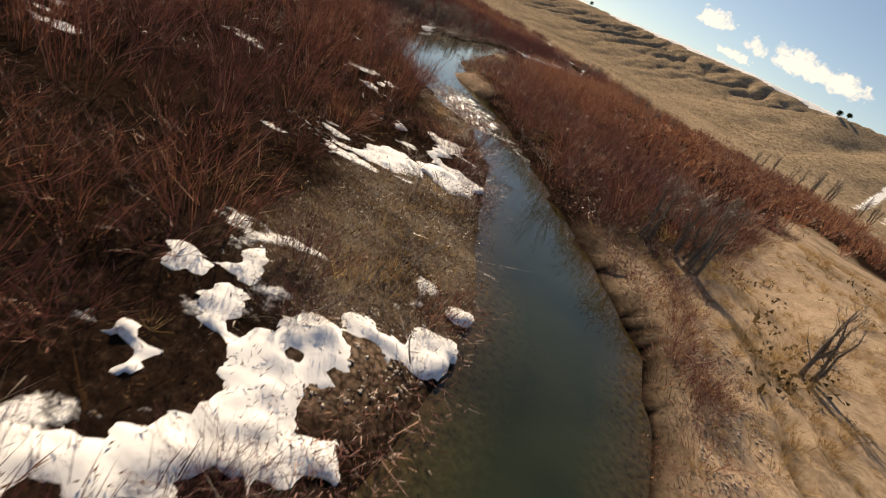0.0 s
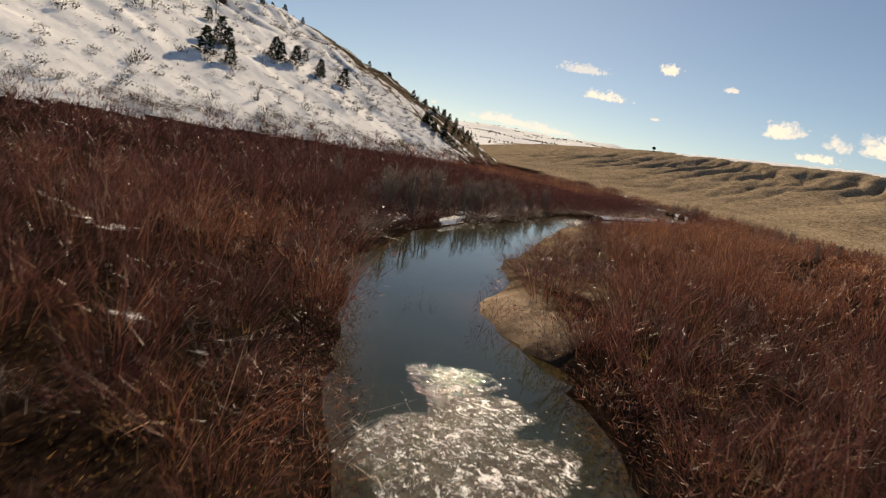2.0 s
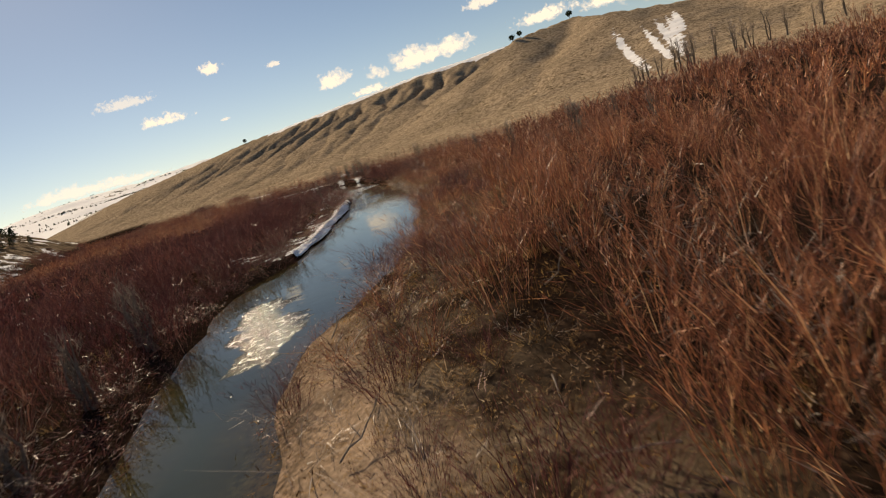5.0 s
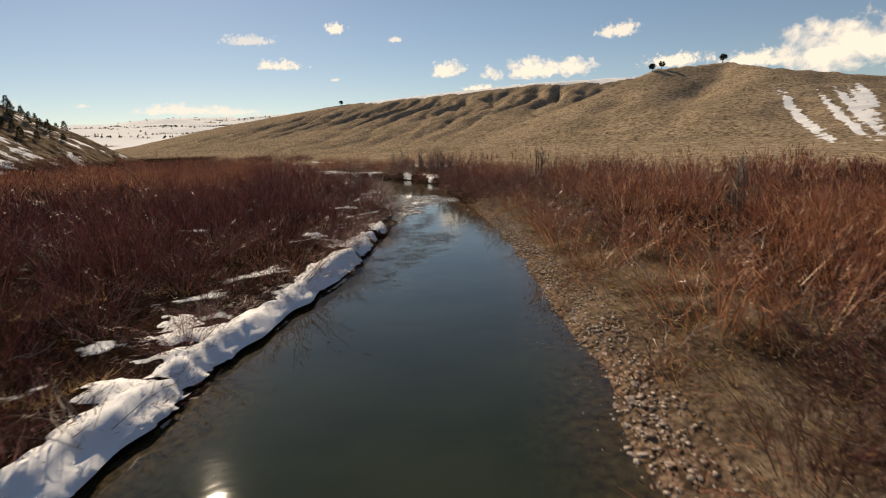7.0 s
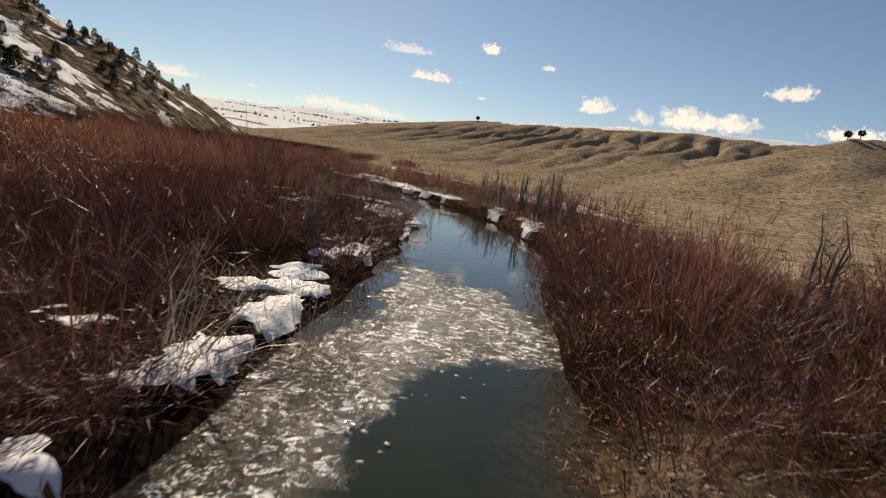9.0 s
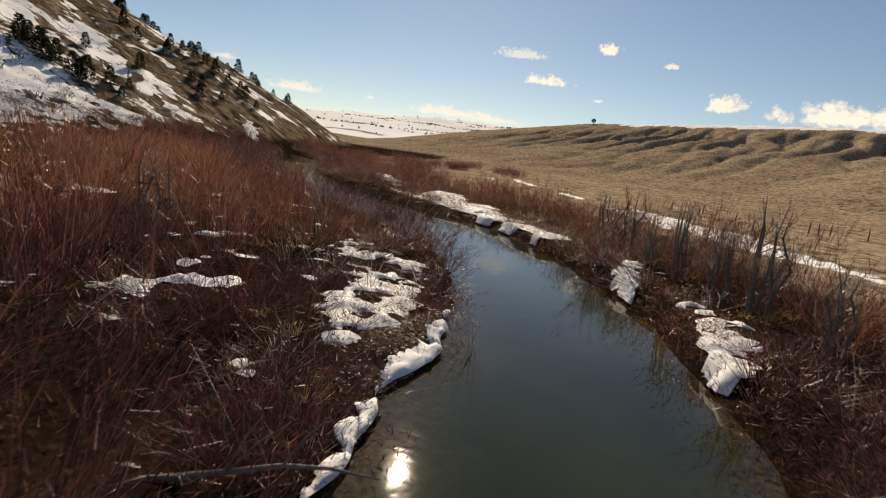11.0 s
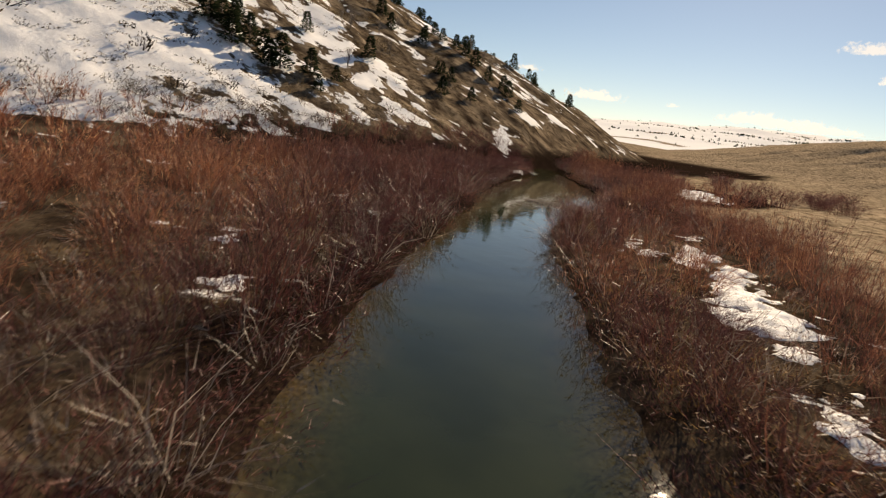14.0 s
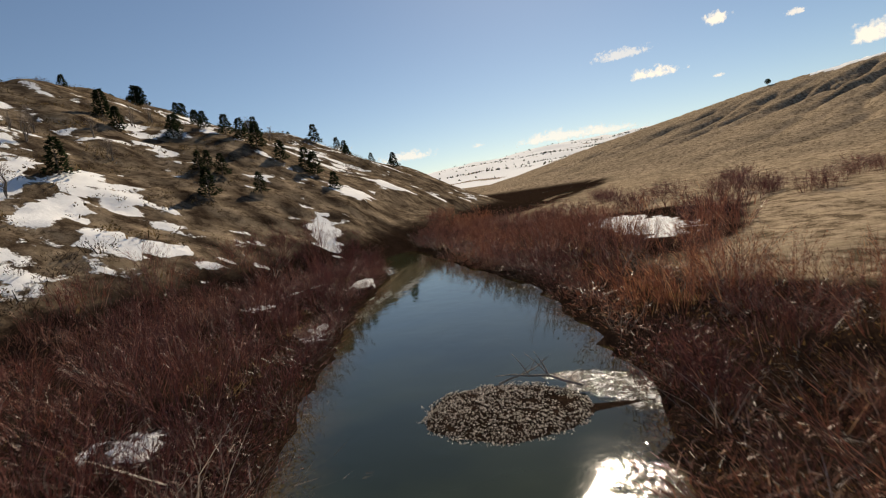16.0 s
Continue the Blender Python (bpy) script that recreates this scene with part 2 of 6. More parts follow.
SNOW_E = [(-13, 72.1, 0.23), (-8.9, 72.3, 0.42), (-12.5, 72.4, 0.35), (-1.4, 72.8, 0.77), (-12.3, 72.8, 0.6), (-9, 72.9, 0.4), (-13.7, 73.1, 0.24), (-12.5, 73.2,
    0.62), (-12.9, 73.3, 0.52), (-20.9, 73.4, 0.35), (-9.1, 73.5, 0.37), (-20.6, 73.6, 0.37), (-0.8, 73.6, 0.3), (-15.6, 73.8, 0.27), (-16.2, 73.8, 0.21), (-1.5, 74,
    0.47), (-20.3, 74.2, 0.34), (-0.9, 74.2, 0.29), (-14.7, 74.5, 0.38), (-20, 74.5, 0.38), (-12.3, 74.8, 0.43), (-1, 74.8, 0.27), (-14.3, 75, 0.77), (-13, 75,
    0.41), (-15.2, 75.1, 0.35), (-1.1, 75.2, 0.21), (-15.7, 75.4, 0.25), (-16.1, 75.5, 0.32), (-1.1, 75.5, 0.23), (-15.4, 75.6, 0.43), (-12.5, 75.7, 0.47), (-13.2,
    75.7, 0.35), (-1.1, 75.8, 0.21)]
SNOW_F = [(-13.7, 76, 0.32), (-2.2, 76.1, 0.4), (-15.9, 76.2, 0.41), (-13, 76.2, 0.32), (-14.3, 76.3, 0.46), (-15.8, 76.5, 0.32), (-32.4, 76.7, 0.65), (-2.4, 76.7,
    0.5), (-16.2, 76.7, 0.45), (-31.6, 76.7, 0.44), (-33.8, 76.8, 0.78), (-16.4, 77, 0.48), (-2.4, 77, 0.48), (-34.8, 77.3, 0.52), (-16.5, 77.4, 0.34), (-16.1, 78,
    0.43), (-16.7, 78.1, 0.48), (-17.2, 78.3, 0.38), (-4.9, 79.3, 0.23), (-19.8, 79.9, 0.32), (-5, 79.9, 0.25), (-5.1, 80.3, 0.25), (-15.3, 80.6, 0.25), (-5.1, 80.8,
    0.36), (-15.8, 80.8, 0.31), (-16.3, 81.1, 0.36), (-5.3, 81.5, 0.41), (-5.1, 82.1, 0.41), (-5, 82.9, 0.34), (-5, 83.3, 0.25), (-4.9, 83.7, 0.25), (-24.9, 84.5,
    0.26), (-24.5, 84.9, 0.29)]
SNOW_G = [(-24.3, 85.1, 0.26), (-10.6, 90.3, 1.07), (-13.3, 93.6, 1.53), (-16, 96.7, 1.64), (-18.4, 99.7, 1.79), (-46.1, 101.9, 0.42), (-20.9,
    102.3, 2.83), (-45.3, 102.5, 0.35), (-45.9, 102.7, 0.52), (-49.7, 103.7, 0.29), (-50.3, 103.8, 0.37), (-51, 103.9, 0.43), (-51.4, 103.9, 0.39), (-24.4, 105.6,
    2.24), (-25.9, 108.9, 2.48), (-32.2, 109.9, 0.42), (-32.6, 110.6, 0.56), (-32.8, 111.3, 0.54), (-26.8, 111.5, 1.7), (-33, 111.9, 0.49), (-33.3, 112.7, 0.49),
    (-33.5, 113.6, 0.36), (-62.7, 115, 0.41), (-63.3, 115.2, 0.46), (-35.5, 115.8, 0.8), (-37.5, 118.1, 1.74), (-39.2, 119.6, 1.32), (-39.8, 121.3, 1.43), (-40.5,
    122.5, 1.15), (-44.7, 123.2, 0.21), (-47.3, 123.6, 0.24), (-41.4, 124.1, 1)]
SNOW_H = [(-45.9, 124.2, 0.56), (-47.4, 124.2, 0.24), (-43.9, 124.5, 0.75), (-47.5, 124.6, 0.27), (-46.1, 124.9, 0.53), (-47.6, 124.9, 0.31), (-42, 125.5, 0.84),
    (-47.9, 125.5, 0.34), (-44.3, 125.9, 1.11), (-48, 125.9, 0.34), (-48.2, 126.4, 0.38), (-45.3, 126.9, 0.46), (-48.6, 127, 0.32), (-48.8, 127.3, 0.27), (-44.3,
    127.5, 0.48), (-45.6, 127.7, 0.56), (-46.1, 128.9, 0.74), (-73.5, 130.7, 0.35), (-72.8, 131.1, 0.68), (-48.7, 133, 0.37), (-49.3, 134.1, 0.74), (-49.4, 135.2,
    0.51)]
SNOW_Z = [(-7.62, 39.42, 0.25), (-7.06, 38.63, 0.25), (-6.5, 37.84, 0.25), (-5.98, 37.49, 0.25), (-6.91, 37.22, 0.25)]
SNOW_Y = [(-5.78, 26.48, 0.39), (-6.52, 27.43, 0.39), (-5.48, 31.04, 0.32), (-5.57, 30.34, 0.32)]
# longer drifts: x, y, half length, half width, turn
SNOW_NEAR = [(-5.2, 45.6, 1.5, 0.55, 105), (-4.7, 42.3, 1.4, 0.5, 95), (-6.7, 1.8, 2.4, 0.45, 76), (-5.7, 7.4, 2.4, 0.5, 78), (-5.1, 13, 2.6, 0.45, 80), (-4.2, 19.3, 2.8, 0.4, 80), (-12.9, 93.0, 3.6, 0.8, 128), (-19.8, 99.2, 4.0, 0.9, 147), (-27, 104.2, 3.6, 0.8, 148), (-4.0, 24.7, 1.7, 0.55, 84), (-3.7, 30.6, 1.6, 0.45, 92), (-4.7, 35.4, 0.9, 0.2, 60), (-5.6, 34.0, 0.8, 0.2, 130), (-3.8, 27.4, 0.6, 0.35, 88), (13.4, -101.4, 2.2, 0.6, 62), (14.9, -98.7, 1.5, 0.9, 75)]
SNOW_FAR = [(15.5, -97.8, 1.0, 0.8, 20), (-8.9, -47.5, 3.2, 0.4, 101), (-9.6, -37.5, 2.0, 0.4, 100), (-9.8, -54.3, 0.7, 0.4, 127), (-10.5, -42.1, 0.8, 0.45, 111), (-11.2, 69.1, 1.6, 0.7, 130), (-10.7, 71, 2.6, 0.7, 108), (-14.8, 67.4, 1.3, 0.5, 50), (-15.2, 65.6, 1.1, 0.5, 150), (-10.2, 63.9, 0.7, 0.5, 154), (-78.7, 143, 1.4, 0.5, 130), (-87, 155, 2, 0.8, 120), (-90, 147.9, 1.8, 0.9, 178), (-5, 82.2, 4.0, 0.5, 93), (-1.7, 74.2, 1.5, 0.5, 91)]
SNOW_STRIPS = SNOW_NEAR + SNOW_FAR
SNOW_LOBES = SNOW_Y + SNOW_Z + SNOW_A + SNOW_B + SNOW_C + SNOW_D + SNOW_E + SNOW_F + SNOW_G + SNOW_H


def snow_reach(x, y, rough=True):
    """Metres inside the edge of the lying snow (negative outside it)."""
    f = np.full(x.shape, -9.0)
    for sx, sy, a, b, turn in [(u, v, q, q, 0) for u, v, q in SNOW_LOBES] + SNOW_STRIPS:
        near = (np.abs(x - sx) < a + 1.5) & (np.abs(y - sy) < a + 1.5)
        if near.any():
            dx, dy, t = x[near] - sx, y[near] - sy, radians(turn)
            u, v = dx * math.cos(t) + dy * math.sin(t), dy * math.cos(t) - dx * math.sin(t)
            f[near] = np.maximum(f[near], b * (1 - np.hypot(u / a, v / b)))
    if rough:
        on = f > -2
        f[on] += np.where(y[on] < -90, 0.13, np.where((y[on] > 60) & (x[on] > -18) & (y[on] < 82), -0.02, 0.06)) + 0.13 * wave(x[on], y[on], 1.5, 71, 2) + 0.08 * wave(x[on], y[on], 0.55, 72, 2) - 0.95 * np.clip(wave(x[on], y[on], 1.9, 73, 2) - np.where(y[on] < -90, 0.62, 0.25), 0, 1)
    return f


# ridges: x, y, height; the foot of the slope lies reach metres towards the valley
RIGHT_RIDGE = [(-1500, 2500, 40, 450), (-900, 1800, 48, 360), (-420, 1180, 60, 270), (-110, 640, 50, 250), (0, 600, 55, 265), (90, 570, 59, 275),
               (174, 560, 60, 280), (300, 560, 62, 280)]
NEAR_RIDGE = [(137, 379, 46, 150), (190, 400, 51, 190), (186, 345, 41, 180), (240, 325, 32, 150), (320, 255, 30, 150), (345, 120, 40, 180),
              (330, -60, 52, 200), (330, -300, 50, 200)]
LEFT_RIDGE = [(-146, 246, 4, 30), (-167, 242, 13.5, 42), (-190, 235, 26, 62), (-197, 208, 33.5, 78), (-203, 186, 38, 92), (-228, 158, 49, 128), (-262, 105, 65, 172),
              (-272, 30, 68, 190), (-270, -80, 66, 195), (-280, -300, 60, 200)]
FAR_RIDGE = [(-3300, 2600, 120, 1900), (-2300, 3000, 150, 2100), (-1500, 3300, 200, 2300), (-700, 3600, 215, 2300), (200, 3800, 190, 2300), (1500, 4000, 150, 1900)]


TRACK = smooth_line([(25.6, -92), (26.0, -97), (26.2, -101), (27.1, -102.8), (27.5, -105), (27.4, -108), (26.9, -112), (27.2, -120)], 0.6)
GULLY = smooth_line([(28.5, -99.8), (28.7, -101.5), (29.0, -103), (28.7, -104.6), (28.9, -106.4), (28.6, -109)], 0.5)


def worn(x, y, line, half):
    """1 along a worn line, falling to 0 half a width aside of it."""
    near = (x > 20) & (x < 36) & (y > -124) & (y < -88)
    out = np.zeros(x.shape)
    if near.any():
        u, v = x[near], y[near]
        out[near] = np.exp(-((line_distance(u, v, line) + 0.15 * half * wave(u, v, 1.3, 77, 2)) / half) ** 2)
    return out


def slope(x, y, ridge, power):
    """Height of a hill that falls away on both sides of a ridge, metres to the ridge and metres along it."""
    best, near, along, run = np.zeros(x.shape), np.full(x.shape, 1e9), np.zeros(x.shape), 0.0
    for (ax, ay, az, aw), (bx, by, bz, bw) in zip(ridge[:-1], ridge[1:]):
        dx, dy = bx - ax, by - ay
        size = math.hypot(dx, dy)
        u = np.clip(((x - ax) * dx + (y - ay) * dy) / size**2, 0, 1)
        d = np.hypot(x - ax - u * dx, y - ay - u * dy)
        w, z = aw + (bw - aw) * u, az + (bz - az) * u
        rise = np.clip(1 - d / w, 0, 1)
        h = z * (1 - (1 - rise) ** power) if power > 1 else z * rise ** (1 / power)
        along = np.where(d < near, run + ((x - ax) * dx + (y - ay) * dy) / size, along)
        best, near = np.maximum(best, h), np.minimum(near, d)
        run += size
    return best, near, along


def ground_height(x, y, d=None, right=None):
    x, y = np.asarray(x, float), np.asarray(y, float)
    if d is None:
        d, right = river(x, y)
    # valley floor: a low bank, then a gentle rise away from the water
    cut = np.where(right, 0.5, 0.34) + 0.2 * wave(x, y, 23, 11, 2)
    beach = np.where(right & (y > -62) & (y < -18), 3.2, np.where(right & (y > -12) & (y < 45), 1.8, 0.45))
    beach = np.where(~right & (y < -94), 3.5, beach)
    land = cut * smooth(d / beach) + 0.004 * np.clip(d, 0, 200) + 0.10 * wave(x, y, 3.1, 12, 3) * smooth(d / 2.0)
    land = land + 0.12 * np.clip(d / 0.4, 0, 1)
    bed = 0.22 * np.clip(d, -0.5, 0) - 0.75 * smooth((-d - 0.3) / 2.2)
    z = np.where(d > 0, land, bed)
    for ix, iy, a, b, _ in ISLAND:
        z = np.maximum(z, 0.16 - 0.16 * np.hypot((x - ix) / a, (y - iy) / b) ** 2 + 0.02 * wave(x, y, 1.4, 13, 2) - 0.9 * (np.hypot(x - ix, y - iy) > 6))
    # dry terrace with a bluff on the right where the flight begins
    z = z + 1.3 * smooth((x - 33 + 0.12 * (y + 110)) / 5) * smooth((-60 - y) / 18) * smooth((d - 2) / 4)
    z = z - 0.10 * worn(x, y, TRACK, 0.38) - 0.34 * worn(x, y, GULLY, 0.22)
    # hills, cut by gullies that run down the fall of the slope
    h1, n1, s1 = slope(x, y, RIGHT_RIDGE, 0.85)
    h2, n2, s2 = slope(x, y, NEAR_RIDGE, 0.80)
    h3, n3, s3 = slope(x, y, LEFT_RIDGE, 1.55)
    h4, n4, s4 = slope(x, y, FAR_RIDGE, 1.0)
    rib = (1 - np.abs(np.sin((x - 0.45 * y) / 10.0 + 1.3 * wave(x, y, 160, 21, 2)))) ** 1.3
    rib2 = (1 - np.abs(np.sin((x - 0.50 * y) / 4.3 + 1.5 * wave(x, y, 80, 26, 2)))) ** 1.2
    flank = smooth(n1 / 70) * np.clip(0.85 + 0.6 * wave(x, y, 190, 27, 2), 0.3, 1.3)
    h1 = h1 * (1 - flank * (0.17 * rib + 0.06 * rib2)) - 0.3 * wave(x, y, 17, 29, 2) * smooth(h1 / 20)
    rib3 = 0.5 + 0.5 * np.sin((x - 0.8 * y) / 10.0 + 1.5 * wave(x, y, 130, 22, 2))
    h2 = h2 * (1 - 0.13 * rib3 ** 1.8 * smooth(n2 / 55) * np.clip(0.5 + 0.9 * wave(x, y, 120, 28, 2), 0, 1.2)) - 0.35 * wave(x, y, 15, 30, 3) * smooth(h2 / 8)
    h3 = h3 * (1 + 0.05 * wave(x, y, 40, 23, 2)) + np.where(y < 85, 0.10, 0.26) * wave(x, y, 6, 24, 3) * smooth(h3 / 6)
    h4 = h4 * (1 + 0.10 * wave(x, y, 500, 25, 3))
    # the cutting of an old track along the foot of the right-hand hill
    step = np.exp(-(((h2 - 2.6) / 0.7) ** 2)) * (x > 5) * (y > 40)
    hill = np.maximum(np.maximum(h1, h2 - 0.7 * step), np.maximum(h3, h4))
    return z + hill


# ------------------------------------------------------------ materials
def tree(mat):
    mat.use_nodes = True
    n, l = mat.node_tree.nodes, mat.node_tree.links
    n.clear()
    out, b = n.new("ShaderNodeOutputMaterial"), n.new("ShaderNodeBsdfPrincipled")
    l.new(b.outputs[0], out.inputs["Surface"])
    return n, l, b


def grain(n, l, scale, detail=4.0, rough=0.6, vector=None, dist=0.0):
    t = n.new("ShaderNodeTexNoise")
    t.inputs["Scale"].default_value, t.inputs["Detail"].default_value = scale, detail
    t.inputs["Roughness"].default_value, t.inputs["Distortion"].default_value = rough, dist
    if vector:
        l.new(vector, t.inputs["Vector"])
    return t.outputs["Fac"]


def ramp(n, l, fac, stops):
    r = n.new("ShaderNodeValToRGB")
    e = r.color_ramp.elements
    while len(e) < len(stops):
        e.new(0.5)
    for k, (p, c) in zip(e, stops):
        k.position, k.color = p, (*c, 1)
    l.new(fac, r.inputs["Fac"])
    return r.outputs["Color"]


def mixed(n, l, fac, a, b, mode="MIX"):
    m = n.new("ShaderNodeMix")
    m.data_type, m.blend_type = "RGBA", mode
    for sock, v in ((m.inputs["Factor"], fac), (m.inputs["A"], a), (m.inputs["B"], b)):
        if isinstance(v, (int, float)):
            sock.default_value = v
        elif isinstance(v, tuple):
            sock.default_value = (*v, 1)
        else:
            l.new(v, sock)
    return m.outputs["Result"]


def calc(n, l, op, a, b=0.0, clamp=False):
    m = n.new("ShaderNodeMath")
    m.operation, m.use_clamp = op, clamp
    for sock, v in zip(m.inputs, (a, b)):
        if isinstance(v, (int, float)):
            sock.default_value = v
        else:
            l.new(v, sock)
    return m.outputs[0]


def place(n):
    return n.new("ShaderNodeNewGeometry").outputs["Position"]


def bumped(n, l, b, height, strength=0.5, distance=0.05):
    k = n.new("ShaderNodeBump")
    k.inputs["Strength"].default_value, k.inputs["Distance"].default_value = strength, distance
    l.new(height, k.inputs["Height"])
    l.new(k.outputs[0], b.inputs["Normal"])


def attr(n, name):
    a = n.new("ShaderNodeAttribute")
    a.attribute_name = name
    return a


def dull(name, stops, scale, rough=0.9, stops2=None, scale2=0.2, bump=0.0):
    """A plain rough surface: a fine grain and a broad change of tone, at world scale."""
    mat = bpy.data.materials.new(name)
    n, l, b = tree(mat)
    p = place(n)
    col = ramp(n, l, grain(n, l, scale, 5, 0.65, p), stops)
    if stops2:
        col = mixed(n, l, 1.0, col, ramp(n, l, grain(n, l, scale2, 3, 0.5, p), stops2), "MULTIPLY")
    l.new(col, b.inputs["Base Color"])
    b.inputs["Roughness"].default_value = rough
    b.inputs["Specular IOR Level"].default_value = 0.05
    if bump:
        bumped(n, l, b, grain(n, l, scale, 5, 0.65, p), 0.6, bump)
    return mat


def ground_material():
    """One sheet: litter under the willows with their shade in its colour, meadow grass, gravel, mud and lying snow by
    painted cover.
    """
    mat = bpy.data.materials.new("ground")
    n, l, b = tree(mat)
    p = place(n)
    cov = n.new("ShaderNodeSeparateColor")
    l.new(attr(n, "cover").outputs["Color"], cov.inputs[0])
    fine, mid, broad = grain(n, l, 6.0, 6, 0.7, p), grain(n, l, 0.9, 5, 0.6, p), grain(n, l, 0.06, 4, 0.55, p)
    # brown litter taken nearly black, painting in the shade of the dense stems
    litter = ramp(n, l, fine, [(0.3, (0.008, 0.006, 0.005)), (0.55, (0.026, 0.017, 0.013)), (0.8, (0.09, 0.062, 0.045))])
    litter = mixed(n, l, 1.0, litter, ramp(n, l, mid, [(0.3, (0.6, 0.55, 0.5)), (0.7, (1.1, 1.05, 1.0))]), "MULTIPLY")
    meadow = ramp(n, l, fine, [(0.25, (0.24, 0.19, 0.143)), (0.55, (0.40, 0.33, 0.26)), (0.8, (0.54, 0.46, 0.37))])
    meadow = mixed(n, l, 1.0, meadow, ramp(n, l, broad, [(0.35, (0.75, 0.73, 0.70)), (0.65, (1.05, 1.01, 0.96))]), "MULTIPLY")
    meadow = mixed(n, l, 1.0, meadow, ramp(n, l, mid, [(0.3, (0.75, 0.75, 0.72)), (0.65, (1.05, 1.05, 1.05))]), "MULTIPLY")
    dots = ramp(n, l, grain(n, l, 0.55, 7, 0.78, p), [(0.42, (1.25, 1.22, 1.12)), (0.50, (0.95, 0.92, 0.87)), (0.55, (0.62, 0.58, 0.52)), (0.60, (0.32, 0.30, 0.27))])
    meadow = mixed(n, l, 1.0, meadow, dots, "MULTIPLY")
    cell = n.new("ShaderNodeTexVoronoi")
    cell.inputs["Scale"].default_value = 8.0
    l.new(p, cell.inputs["Vector"])
    gravel = ramp(n, l, cell.outputs["Distance"], [(0.1, (0.34, 0.26, 0.20)), (0.45, (0.22, 0.165, 0.125)), (0.75, (0.06, 0.045, 0.033))])
    gravel = mixed(n, l, 1.0, gravel, ramp(n, l, fine, [(0.3, (0.5, 0.48, 0.45)), (0.7, (1.25, 1.2, 1.15))]), "MULTIPLY")
    gravel = mixed(n, l, 1.0, gravel, ramp(n, l, mid, [(0.3, (0.55, 0.52, 0.5)), (0.7, (1.15, 1.12, 1.1))]), "MULTIPLY")
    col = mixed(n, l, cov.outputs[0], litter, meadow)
    dirt = ramp(n, l, fine, [(0.3, (0.26, 0.19, 0.135)), (0.55, (0.40, 0.305, 0.225)), (0.8, (0.53, 0.425, 0.32))])
    dirt = mixed(n, l, 1.0, dirt, ramp(n, l, mid, [(0.3, (0.72, 0.70, 0.66)), (0.6, (1.05, 1.03, 1.0))]), "MULTIPLY")
    col = mixed(n, l, cov.outputs[1], col, gravel)
    col = mixed(n, l, attr(n, "cover").outputs["Alpha"], col, dirt)
    lay = calc(n, l, "ADD", cov.outputs[2], calc(n, l, "MULTIPLY", calc(n, l, "SUBTRACT", grain(n, l, 0.8, 6, 0.62, p), 0.5), 0.9))
    lay = calc(n, l, "MULTIPLY", calc(n, l, "SUBTRACT", lay, 0.46), 14.0, True)
    snow = ramp(n, l, mid, [(0.3, (0.86, 0.86, 0.86)), (0.7, (0.95, 0.95, 0.94))])
    col = mixed(n, l, lay, col, snow)
    l.new(col, b.inputs["Base Color"])
    b.inputs["Roughness"].default_value = 0.92
    b.inputs["Specular IOR Level"].default_value = 0.0
    h = calc(n, l, "ADD", calc(n, l, "MULTIPLY", fine, 0.4), calc(n, l, "ADD", mid, calc(n, l, "MULTIPLY", lay, 0.8)))
    bumped(n, l, b, h, 0.7, 0.12)
    return mat


